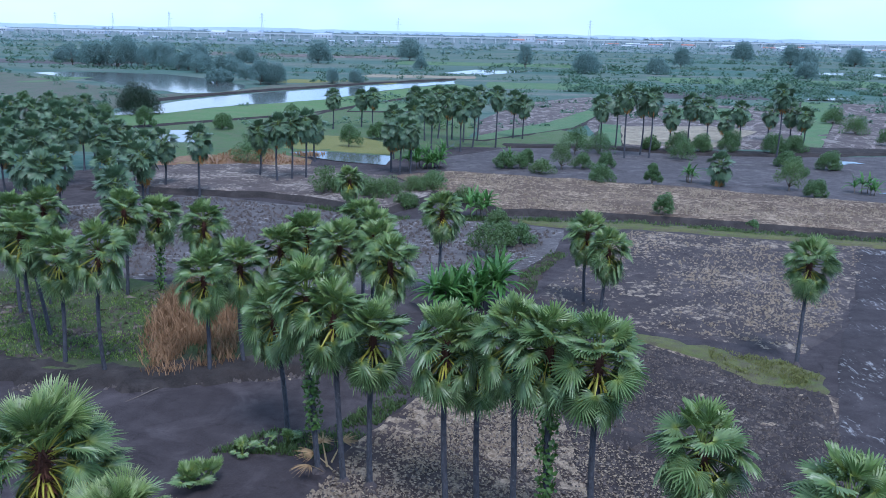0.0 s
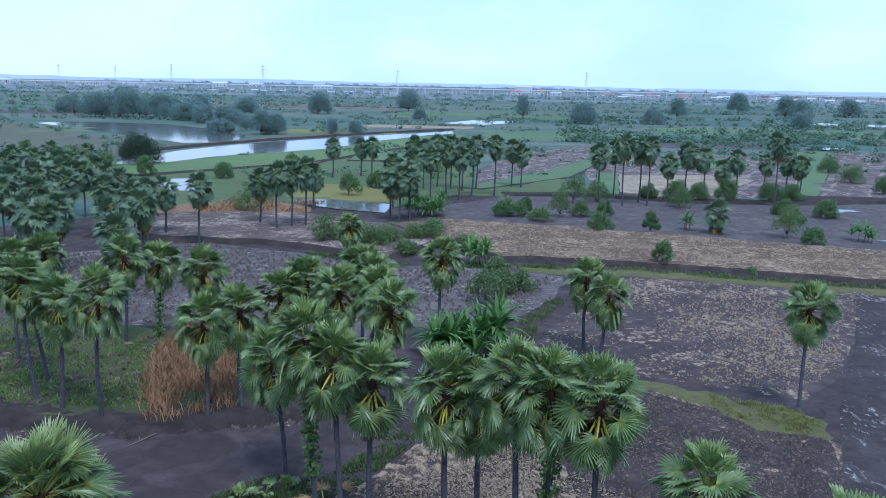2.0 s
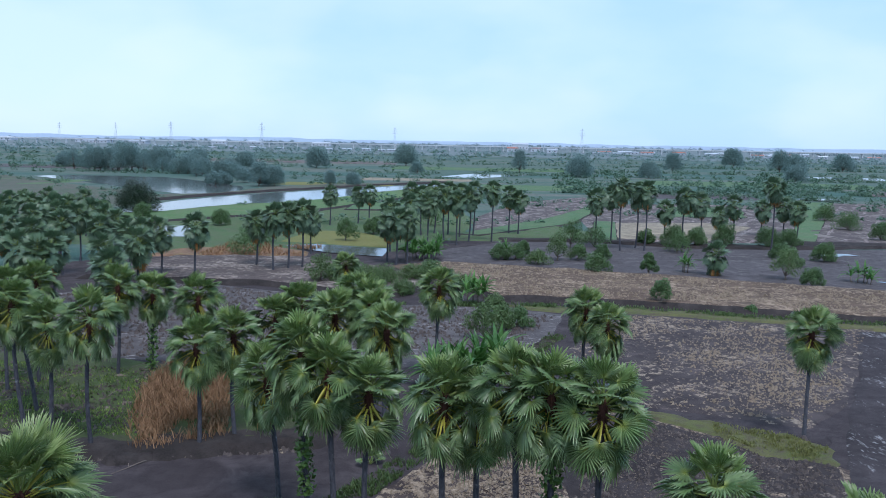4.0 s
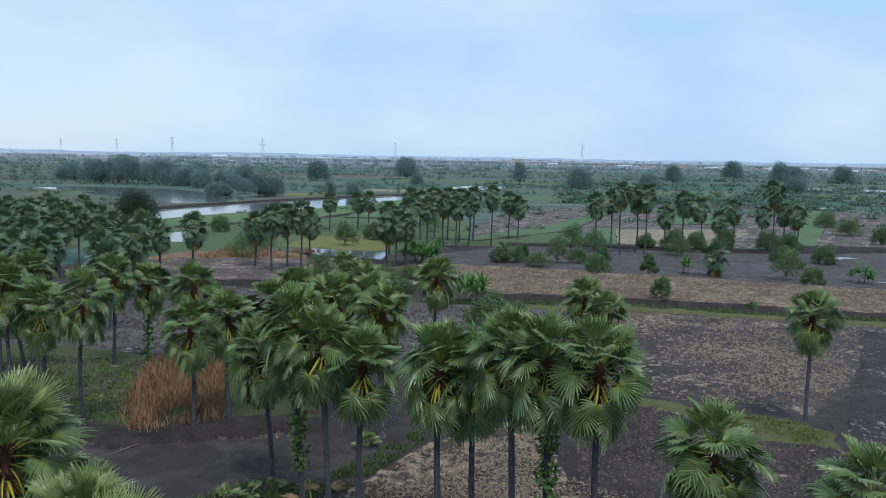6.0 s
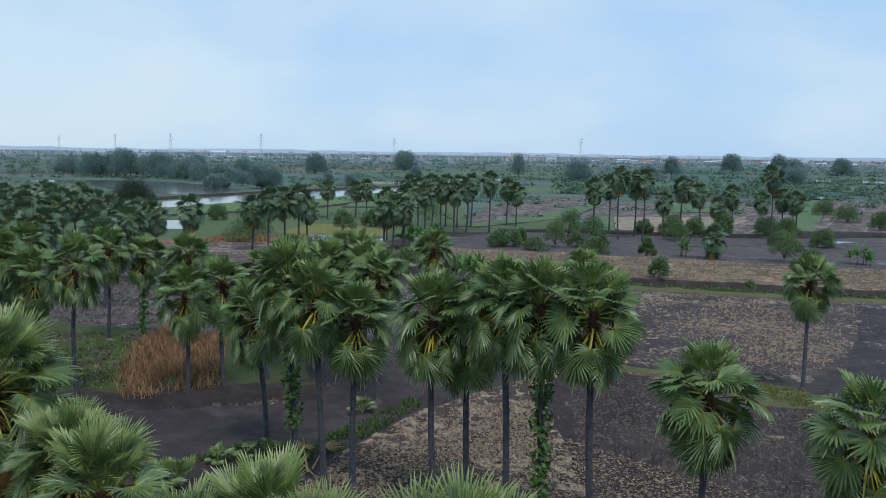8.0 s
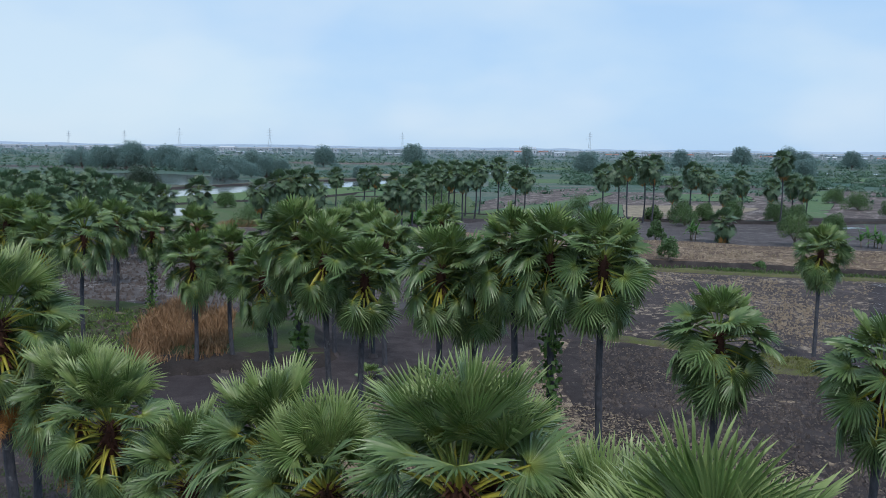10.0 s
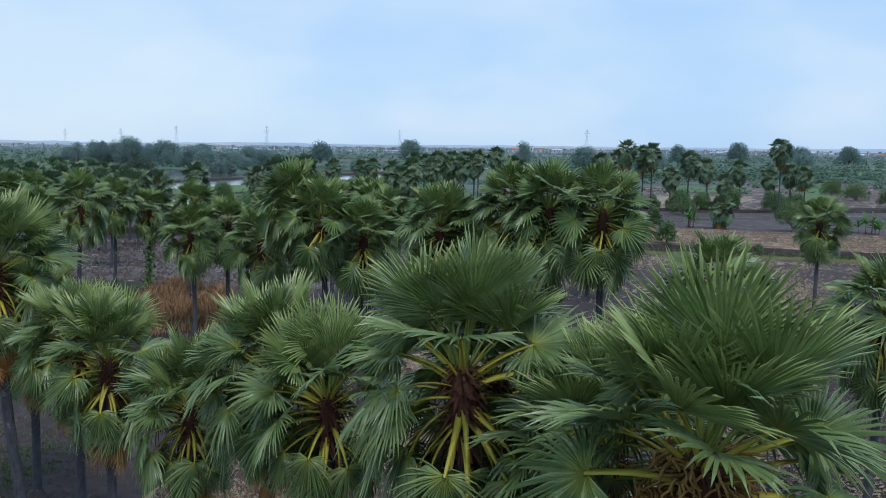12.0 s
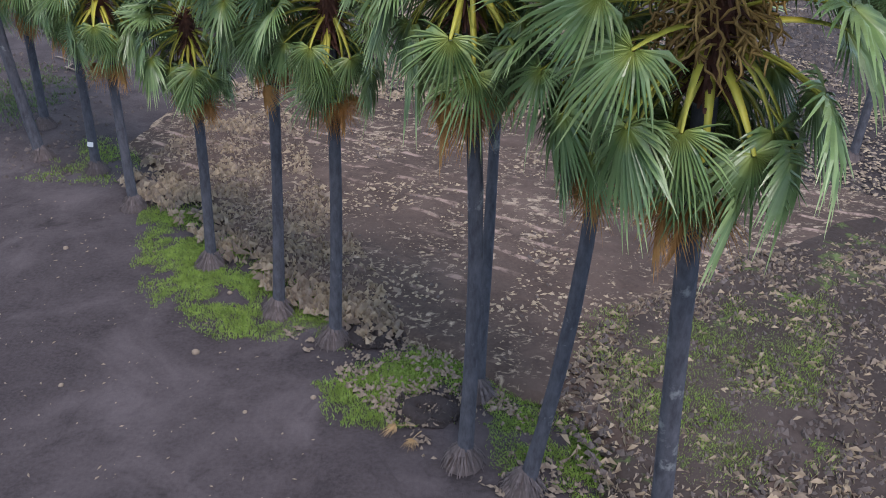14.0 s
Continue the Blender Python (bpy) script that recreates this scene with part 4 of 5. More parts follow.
for k, (x, y, z) in enumerate([
    (-55, 118, 9.4), (-55, 114, 9), (-47, 117, 9.2), (-50, 134, 9.6), (-51, 143, 9), (-41, 103, 9), (-45, 124, 9.4), (-95, 184, 9.2), (-90, 167, 9), (-73, 132, 9.5),
    (-108, 195, 9), (-59, 146, 9), (-73, 139, 9.2), (-82, 180, 10), (-64, 162, 9.6)]):
    palm((x, y, 0), (x, y, z), 1030 + k, 0, far_label, FAR, 0.18, 0.4, 1.1)


# ---- other plants ----


def leaf_cloud(rng, lobes, amount, size, s=None, flat=0.3, up=0.2):
    """Small leaves filling several uneven lobes."""
    s = s or Shape()
    weights = [r ** 2 for *_, r in lobes]
    for i in range(amount):
        x, y, z, r = rng.choices(lobes, weights)[0]
        d = Vector((rng.gauss(0, 1), rng.gauss(0, 1), rng.gauss(0, 1))).normalized()
        c = Vector((x, y, z)) + d * r * (0.45 + 0.6 * rng.random() ** 0.6)
        a = (d + Vector((rng.uniform(-1, 1), rng.uniform(-1, 1), rng.uniform(-0.8, 0.8) + up))).normalized()
        u = a.orthogonal().normalized()
        u.rotate(Matrix.Rotation(rng.uniform(0, math.tau), 3, a))
        w = a.cross(u)
        k = size * rng.uniform(0.6, 1.3)
        s.add([c - u * k, c + w * k * 0.45 - a * k * flat * 0.3, c + u * k, c - w * k * 0.45 - a * k * flat * 0.3], [(0, 1, 2), (0, 2, 3)])
    return s


def tree_meshes(seed, height, spread, mat, leaves, size, lobes=9, low=0.35, stems=5):
    """Trunk with limbs, and a crown of leaves in lobes set round the limbs' ends."""
    rng = random.Random(seed)
    wood = Shape()
    fork = height * low
    wood.tube([(0, 0, -0.2), (rng.uniform(-0.1, 0.1), rng.uniform(-0.1, 0.1), fork * 0.5), (0, 0, fork)], [height * 0.035, height * 0.025, height * 0.02], 7)
    balls = []
    for i in range(lobes):
        a = i * 2.4 + rng.uniform(-0.4, 0.4)
        t = (i + 0.5) / lobes
        r = spread * (0.75 - 0.5 * t) * rng.uniform(0.7, 1.2)
        z = fork + (height - fork) * (0.15 + 0.7 * t)
        p = Vector((r * math.cos(a), r * math.sin(a), z))
        balls.append((p.x, p.y, p.z, spread * rng.uniform(0.28, 0.46)))
        if i % 2 == 0 or stems > 5:
            wood.tube([(0, 0, fork * 0.9), p * 0.5 + Vector((0, 0, fork * 0.45)), p], [height * 0.016, height * 0.01, height * 0.004], 5)
    return wood.make("trunk", M_TWIG, True), leaf_cloud(rng, balls, leaves, size).make("crown", mat)


def tree(name, label, category, x, y, z, seed, height, spread, mat, leaves, size, lobes=9, low=0.35, group=""):
    wood, leaf = tree_meshes(seed, height, spread, mat, leaves, size, lobes, low)
    t = thing(name, label, category, group, Matrix.Translation((x, y, z)))
    part("trunk", wood, t)
    part("crown", leaf, t)
    return t


tree("shade_tree", "dense dark rounded tree by the river", "tree", -97, 272, 0, 11, 10, 7.5, M_BUSH_DARK, 15000, 0.22, 26, 0.03)
tree("bush", "compact round green bush on the stubble", "bush", 33.6, 130, 0.9, 12, 3.2, 2.1, M_BUSH, 1400, 0.2, 9, 0.1)
for k, (x, y, h, r, m) in enumerate([
    (5, 105, 5.2, 3.4, M_BUSH_PALE), (-21, 143, 6.5, 3.6, M_BUSH_PALE), (-24, 209, 6.5, 4, M_BUSH), (7.5, 110, 4.2, 2.6, M_BUSH_PALE), (24, 180, 6.5, 3.6, M_BUSH_PALE),
    (30, 203, 7.5, 5, M_BUSH), (29, 161, 4.6, 3.4, M_BUSH), (39, 162, 5, 2.2, M_BUSH), (64, 159, 7.5, 4.4, M_BUSH_PALE), (66, 152, 3.6, 3, M_BUSH),
    (-3, 150, 3.5, 4, M_BUSH_PALE), (3, 140, 3.2, 3, M_BUSH_PALE), (-12, 140, 4.5, 3.4, M_BUSH_PALE), (34, 183, 4, 2.5, M_BUSH), (17, 184, 4.2, 2.4, M_BUSH)]):
    tree("small_tree", "small airy tree with thin green foliage", "tree", x, y, 0, 30 + k, h * 0.9, r * 0.8, m, 3600 if m is M_BUSH else 2400, 0.16, 11, 0.15, "scattered field trees")
for k, (x, y, h, r) in enumerate([(56, 209, 6, 4), (62, 211, 5, 4), (70, 214, 6, 4), (80, 212, 5.5, 4.5), (86, 214, 5, 4), (50, 213, 4, 3), (75, 190, 4, 3), (83, 186, 4.5, 3.5),
                                   (118, 232, 6, 4), (122, 260, 6, 5), (128, 290, 6, 5), (72, 178, 4.5, 3)]):
    tree("shrub", "leafy green shrub under the palms", "shrub", x, y, 0, 60 + k, h * 0.9, r * 0.85, M_BUSH, 6000, 0.16, 14, 0.1, "shrubs under far palms")


def strap_clump(name, label, x, y, seed, blades, length, stems, spread=1.0, z=0.0):
    """A clump of arching strap leaves rising from several stems."""
    rng = random.Random(seed)
    t = thing(name, label, "plant", "strap leaved clumps", Matrix.Translation((x, y, z)))
    green = Shape()
    for k in range(stems):
        bx, by, bh = rng.gauss(0, 0.9 * spread), rng.gauss(0, 0.7 * spread), rng.uniform(0.8, 2.4)
        part("stem", Shape().tube([(bx, by, -0.1), (bx * 1.1, by * 1.1, bh)], [0.12, 0.08], 6).make("stem", M_TWIG, True), t)
        for j in range(blades // stems):
            a, e = rng.uniform(0, math.tau), radians(rng.uniform(25, 85))
            d = Vector((math.cos(a) * math.cos(e), math.sin(a) * math.cos(e), math.sin(e)))
            side = Vector((-math.sin(a), math.cos(a), 0))
            p, n, rows = Vector((bx * 1.1, by * 1.1, bh)), 6, []
            seg = length * rng.uniform(0.7, 1.15) / n
            for q in range(n + 1):
                w = 0.16 * math.sin(math.pi * (0.12 + 0.86 * q / n)) * length / 2.4
                rows += [p - side * w + Vector((0, 0, w * 0.5)), p, p + side * w + Vector((0, 0, w * 0.5))]
                p = p + d * seg
                d = (d + Vector((0, 0, -0.26))).normalized()
            faces = []
            for q in range(n):
                faces += [(3 * q, 3 * q + 1, 3 * q + 4, 3 * q + 3), (3 * q + 1, 3 * q + 2, 3 * q + 5, 3 * q + 4)]
            green.add(rows, faces)
    part("leaves", green.make("leaves", M_STRAP), t)
    return t


strap_clump("strap_leaf_clump", "large clump of glossy arching strap leaves", 3.2, 84, 1, 260, 4.0, 10, 2.0)
strap_clump("strap_leaf_clump", "clump of glossy arching strap leaves", 0.2, 82, 2, 90, 3.0, 5, 1.2)
for k, (x, y, n, l, s) in enumerate([(-6, 178, 120, 3.2, 2.2), (-2, 180, 120, 3.2, 2.2), (5, 129, 60, 3.4, 1.0), (47, 166, 40, 2.6, 0.8), (77, 157, 50, 3.0, 1.0), (13, 182, 40, 2.6, 0.9)]):
    strap_clump("strap_leaf_clump", "far clump of arching green strap leaves", x, y, 10 + k, n, l, 5, s)


def scatter(poly, amount, seed):
    rng = random.Random(seed)
    xs, ys = [p[0] for p in poly], [p[1] for p in poly]
    out = []
    while len(out) < amount:
        x, y = rng.uniform(min(xs), max(xs)), rng.uniform(min(ys), max(ys))
        if inside(x, y, poly):
            out.append((x, y))
    return out


def blades(name, label, category, poly, amount, seed, height, width, mat, z=0.0, lean=0.5, clumps=0.0, soft=0.0):
    """Upright blades or stalks over an area."""
    rng = random.Random(seed)
    s = Shape()
    sides = [(Vector(a), Vector(b)) for a, b in zip(poly, poly[1:] + poly[:1])]
    for x, y in scatter(poly, amount, seed):
        p = Vector((x, y))
        near = min((p - (a + (b - a) * max(0.0, min(1.0, (p - a).dot(b - a) / (b - a).length_squared)))).length for a, b in sides)
        if soft and near < soft * (rng.random() + 0.5 * noise.noise(Vector((x, y, 2.0)) * 1.3)):
            continue
        if clumps and noise.noise(Vector((x, y, seed)) * clumps) + 0.6 * noise.noise(Vector((x, y, seed + 4)) * clumps * 3) < rng.uniform(-0.45, 0.45):
            continue
        h = height * rng.uniform(0.45, 1.15) * (1 + 0.45 * noise.noise(Vector((x, y, seed)) * 0.45))
        a = rng.uniform(0, math.tau)
        w = Vector((math.cos(a), math.sin(a), 0)) * width
        d = Vector((rng.uniform(-1, 1), rng.uniform(-1, 1), 0)) * lean * h
        b = Vector((x, y, z))
        s.add([b - w, b + w, b + d * 0.35 + Vector((0, 0, h * 0.6)) + w * 0.7, b + d + Vector((0, 0, h)), b + d * 0.35 + Vector((0, 0, h * 0.6)) - w * 0.7], [(0, 1, 2, 4), (4, 2, 3)])
    return tagged(new(name, s.make(name, mat)), label, category, kind="stuff")


blades("reeds", "patch of dry reddish brown reeds", "reeds", [(-26.1, 66.0), (-24.3, 61.9), (-21.1, 63.6), (-17.5, 65.9), (-18.7, 73.4), (-21.6, 85.4), (-29.2, 91.2), (-29.5, 79.3)], 13000, 5, 1.35, 0.05, M_REED, 0.4, 0.6, 0.5, 1.2)
blades("weeds", "rank green weeds", "grass", [(-58, 79), (-58, 91), (-30, 86), (-25, 80), (-27, 66), (-44, 67)], 9000, 6, 0.4, 0.06, M_WEED, 0.4, 0.8, 0.6)
blades("grass", "short green grass round the palm feet", "grass", [(-11, 27), (-8.6, 26), (-4.6, 22), (-2.2, 19.6), (-2.2, 16.8), (-5.6, 17.0), (-8.6, 18.8), (-10, 22)], 110000, 7, 0.08, 0.012, M_GRASS, 0.0, 0.9, 0.7, 1.3)
blades("grass", "tufts of green grass on the field edge", "grass", [(-3.2, 15.4), (-0.4, 17.5), (1.2, 17), (2.4, 15.3), (4.6, 12.8), (4.0, 10.2), (2.0, 11.4), (0.2, 13.8), (-2.4, 13.3)], 100000, 8, 0.08, 0.012, M_GRASS, 0.02, 0.9, 0.7, 0.9)
blades("grass", "thin green weeds among the straw", "grass", [(3.5, 18), (5.5, 19), (11, 20), (12.5, 21), (9.5, 12), (6, 11), (4, 13.5)], 60000, 9, 0.08, 0.008, M_GRASS, 0.3, 0.9, 0.55, 1.4)
blades("weeds", "small green weeds behind the palm row", "grass", [(-16.5, 28), (-12, 27), (-11.6, 31), (-15, 33)], 9000, 16, 0.1, 0.014, M_GRASS, 0.0, 0.9, 0.7, 1.0)
blades("weeds", "low weeds by the leaning palm", "grass", [(-24, 34), (-18, 33), (-17, 42), (-24, 44)], 6000, 17, 0.16, 0.025, M_WEED, 0.0, 0.9, 0.5, 1.0)
blades("grass", "low green plants along a ditch", "grass", [(-16, 51), (-12, 55), (-9, 54), (-6.5, 58), (-2, 66), (-1, 64), (-6, 53.5), (-9, 50.5), (-12, 51)], 6000, 10, 0.4, 0.05, M_WEED, 0.0, 0.8, 0.5)
blades("grass", "grass on the bank between fields", "grass", [(24.2, 73.2), (29.8, 70.2), (32, 67), (30.4, 64), (26, 65.6), (23.6, 70.6)], 5000, 11, 0.25, 0.04, M_DRYGRASS, 0.22, 0.8, 0.5)


def litter(name, label, poly, amount, seed, size, mat, z, flat=0.3, long=2.2, drift=0.0, slim=0.5):
    """Chips, stalks or clods lying over an area."""
    rng = random.Random(seed)
    s = Shape()
    for x, y in scatter(poly, amount, seed):
        if drift and noise.noise(Vector((x, y, seed)) * drift) + 0.5 * noise.noise(Vector((x, y, seed)) * drift * 5) < rng.uniform(-0.4, 0.6):
            continue
        k = size * rng.uniform(0.4, 1.4)
        a = rng.uniform(0, math.tau)
        u, w = Vector((math.cos(a), math.sin(a), rng.uniform(-0.2, 0.2))) * k * rng.uniform(0.6, long) * 0.5, Vector((-math.sin(a), math.cos(a), 0)) * k * slim
        c = Vector((x, y, z + k * flat * 0.3))
        t = Vector((rng.uniform(-0.2, 0.2) * k, rng.uniform(-0.2, 0.2) * k, k * flat))
        s.add([c - u - t * 0.6, c + w - t * 0.6, c + u - t * 0.6, c - w * rng.uniform(0.5, 1) - t * 0.6, c + t], [(0, 1, 4), (1, 2, 4), (2, 3, 4), (3, 0, 4)])
    return tagged(new(name, s.make(name, mat)), label, "litter", kind="stuff")


NEAR_FIELD = [(-12, 32), (-6, 23.5), (-1, 18.3), (3.5, 14.3), (10, 7), (18, 8), (22, 25), (20, 45), (5, 60), (-6, 51), (-11, 38)]
litter("straw_litter", "pale dry straw scattered on the soil", NEAR_FIELD, 15000, 21, 0.11, M_CHIP, 0.22, 0.25, 2.6)
EDGE = [(-12.1, 27.5), (-11.1, 33.5), (-6.8, 35.9), (-4.6, 27.7), (-2.0, 21.2), (-0.8, 17.5), (-1.7, 16.9), (-3.8, 18.6), (-6.2, 20.8), (-9.4, 24.7)]
litter("straw_litter", "trampled tan straw heaped along the field edge", EDGE, 9000, 33, 0.2, M_CHIP, 0.2, 0.5, 2.4, 0.9, 0.17)
litter("leaf_litter", "dull broken straw along the field edge", EDGE, 6000, 35, 0.2, M_CHIP_DULL, 0.2, 0.6, 2.2, 0.5, 0.2)
WEEDY = [(2.5, 14.2), (5, 18.5), (9.6, 21.8), (15.3, 23.9), (16, 12), (10, 8), (4.2, 10)]
litter("straw_litter", "dry straw wisps over the weedy earth", WEEDY, 5200, 36, 0.16, M_CHIP, 0.3, 0.4, 2.6, 0.5, 0.13)
litter("leaf_litter", "brown husks over the weedy earth", WEEDY, 6000, 37, 0.17, M_CHIP_DULL, 0.3, 0.4, 2.4, 0.4, 0.16)
litter("soil_clods", "dark crumbs of earth among the weeds", WEEDY, 3200, 38, 0.16, M_CLOD, 0.3, 0.4, 1.5)
litter("leaf_litter", "brown leaf bits trodden in along the palms", [(-4.3, 17.7), (-2.1, 18.6), (0.8, 16.4), (3.1, 12.9), (3.4, 11.4), (0.7, 11.4), (-0.9, 13.6)], 3500, 34, 0.1, M_CHIP_DULL, 0.09, 0.4, 2.4, 0.5)
litter("soil_clods", "dark lumps of turned soil", NEAR_FIELD, 6000, 22, 0.2, M_CLOD, 0.18, 0.3, 1.4)
litter("straw_litter", "clumps of trodden straw on the furrows", NEAR_FIELD, 9000, 26, 0.17, M_CHIP_DULL, 0.2, 0.22, 1.8)
litter("straw_litter", "pale straw lumps on the grey ploughed field", [(27, 122), (58, 114.5), (39, 81), (33, 74), (25, 77), (18, 80), (11, 88), (15, 98), (21, 112)], 9000, 27, 0.3, M_LUMP, 0.1, 0.4, 1.6, 0.07)
litter("straw_litter", "pale straw lumps on the tilled field", [(-11, 38), (-8, 47), (-5.5, 53), (-1, 62), (8, 66), (8, 46), (11, 31), (2, 37)], 9000, 28, 0.24, M_LUMP, 0.08, 0.4, 1.6, 0.12)
litter("straw_litter", "straw lumps on the tan stubble", [(-10, 163), (1, 168), (25, 162), (52, 152), (94, 136), (89, 113), (65, 122), (46, 126), (29, 132), (10, 133), (0, 146)], 9000, 29, 0.42, M_LUMP, 0.92, 0.4, 1.5, 0.1)
litter("soil_clods", "dark clods on the damp field", [(-60, 130), (-41, 142), (-9, 127), (16, 121), (8, 98), (-23, 92), (-56, 95)], 5000, 30, 0.5, M_CLOD, 0.1, 0.4, 1.5)
litter("leaf_litter", "dark leaf scraps on shaded earth", [(-26, 29), (-13, 27.5), (-13, 38), (-24, 46)], 1300, 39, 0.15, M_CLOD, 0.03, 0.4, 1.8, 0.3)
litter("leaf_litter", "small pale bits on trodden earth", [(-30, 8), (-3, 8), (-2, 13), (-12, 26), (-22, 30)], 800, 23, 0.05, M_CHIP_DULL, 0.02, 0.3, 2.8)
litter("straw_litter", "straw lumps on the chip field", [(12, 75), (19, 73), (31, 63), (24, 40), (12, 32), (9, 50)], 4500, 24, 0.14, M_CHIP_DULL, 0.14, 0.25, 1.8, 0.2)
litter("soil_clods", "dark clods over the chip field", [(12, 75), (19, 73), (31, 63), (24, 40), (12, 32), (9, 50)], 6000, 25, 0.3, M_CLOD, 0.1, 0.4, 1.8)

blades("dry_grass", "dry reddish grass on a field edge", "grass", [(-52, 172), (-30, 178), (-28, 196), (-50, 200)], 3500, 12, 0.8, 0.1, M_REED, 0.1, 0.7, 0.1)
blades("weeds", "green weeds along a bank", "grass", [(-24, 138), (-8, 128.5), (3, 130), (12, 129.5), (29, 128.5), (29, 126), (8, 126.5), (-9, 126), (-24, 135)], 4500, 13, 0.6, 0.08, M_WEED, 0.1, 0.7, 0.15)
blades("weeds", "green weeds along the field bank", "grass", [(29, 128.5), (46, 123), (66, 118.5), (90, 109), (89, 107), (65, 116), (46, 120.5), (29, 126)], 4500, 14, 0.45, 0.08, M_WEED, 0.25, 0.7, 0.2)
blades("weeds", "bright grass along a path", "grass", [(8.6, 96), (13.6, 108), (16, 107), (10.8, 96), (10, 89), (8, 89)], 2200, 15, 0.35, 0.05, M_WEED, 0.25, 0.7, 0.4)

cloth = Shape()
for i in range(7):
    for j in range(5):
        cloth.v.append((i * 0.11, j * 0.1, 0.05 + 0.07 * noise.noise(Vector((i * 0.7, j * 0.8, 3.0)))))
for i in range(6):
    for j in range(4):
        cloth.f.append((i * 5 + j, i * 5 + 5 + j, i * 5 + 6 + j, i * 5 + 1 + j))
        cloth.s.append(0)
rag = tagged(new("cloth_scrap", cloth.make("cloth_scrap", M_CLOTH, True)), "crumpled faded pink cloth scrap on the soil", "cloth")
rag.matrix_basis = pose(-3.7, 20.4, 0.12, 0, 0, 35)
card = tagged(new("card_sign", Shape().box(-0.11, -0.012, -0.09, 0.11, 0.012, 0.09).make("card_sign", M_PAPER)), "small white card fixed to a palm trunk", "sign")
card.matrix_basis = pose(-13.36, 28.56, 1.25, -4, 8, 0)
for k, (x, y, r) in enumerate([(-6.44, 16.7, 0.12), (-6.2, 19.8, 0.09), (-3.0, 14.8, 0.09), (-9.5, 15.2, 0.08), (-4.6, 14.2, 0.07), (-12.2, 22.5, 0.1)]):
    st = Shape().tube([(0, 0, -0.02), (0, 0, r * 0.4), (0.02, 0, r * 0.75)], [r, r * 0.85, r * 0.35], 7)
    stone = tagged(new("stone", st.make("stone", M_CHIP_DULL, True)), "small pale stone lying on bare soil", "stone", "pale stones")
    stone.matrix_basis = pose(x, y, 0.0, 0, 0, 50 * k)

# ---- wet patches, young palms and clutter ----
def puddle(x, y, w, d, turn, seed, label="shallow puddle on the soil reflecting the sky"):
    rng = random.Random(seed)
    pts = []
    for k in range(28):
        a = math.tau * k / 28
        r = 0.65 + 0.5 * noise.noise(Vector((math.cos(a) * 1.6, math.sin(a) * 1.6, seed * 1.7)))
        pts.append((w * r * math.cos(a), d * r * math.sin(a), 0.0))
    ob = new("puddle", mesh("puddle", pts, [tuple(range(28))], M_WATER))
    ob.matrix_basis = pose(x, y, 0.21, 0, 0, turn)
    tagged(ob, label, "puddle", "puddles on the fields")


for k, (x, y, w, d, r) in enumerate([
    (92.5, 198.5, 7, 2.2, 0), (88, 196, 5, 1.6, 0), (54.7, 184.8, 4, 1.0, 0), (85, 157, 8, 1.0, -18)]):
    puddle(x, y, w, d, r, k)

plot("field_track", "dark trodden track between the fields", "field", [(61, 113), (56.5, 114), (45, 89), (38, 76), (32, 63), (24.5, 46), (29, 45), (36, 60), (46, 80)], 0.15, M_TRACK, 1.6, 0.06, 0.5)

YOUNG = "young palms along the ditch"
for k, (x, y, n, z) in enumerate([(-15.9, 46.3, 13, 0.85), (-14.9, 46.9, 7, 0.8), (-13.7, 51.0, 6, 0.6), (-10.9, 52.7, 6, 0.6), (-12.2, 52, 5, 0.55), (-5.6, 62, 6, 0.6)]):
    rng = random.Random(300 + k)
    t = thing("young_palm", "young trunkless fan palm with green leaves", "palm", YOUNG, Matrix.Translation((x, y, 0)))
    for i in range(n):
        a, e = i * 137.5 + rng.uniform(-20, 20), rng.uniform(22, 82)
        m = Matrix.Rotation(radians(a), 4, "Z") @ Matrix.Rotation(radians(e), 4, "X") @ Matrix.Scale(z * rng.uniform(0.7, 1.1), 4)
        f = part("frond", MIDDLE[1 if e < 55 else 0][i % 2], t, "", m)
        part("petiole", STALKS[0], f)

DRY_FANS = [fan(420 + j, 26, -20, 0.3, 2, radius=0.95, arc=100, fold=-0.3, ragged=0.35, pitch=20, web=0.3).make("frond", M_DRYLEAF) for j in range(2)]
DRY_STALK = stalk(0.03).make("stalk", M_DRYSTALK, True)
for k, (x, y, a, z) in enumerate([(-7.7, 49.2, 20, 1.3), (-7.3, 48.8, 75, 1.2), (-7.9, 48.6, 140, 1.1), (-7.5, 49.8, -30, 1.2), (-0.4, 13.6, 100, 0.35), (-0.25, 13.4, 150, 0.3)]):
    t = thing("dead_frond", "dry yellow brown frond fallen on the ground", "frond", "fallen fronds", Matrix.Translation((x, y, 0.15)) @ Matrix.Rotation(radians(a), 4, "Z") @ Matrix.Rotation(radians(8 + 30 * (k < 4)), 4, "X") @ Matrix.Scale(z, 4))
    part("blade", DRY_FANS[k % 2], t)
    part("stalk", DRY_STALK, t)


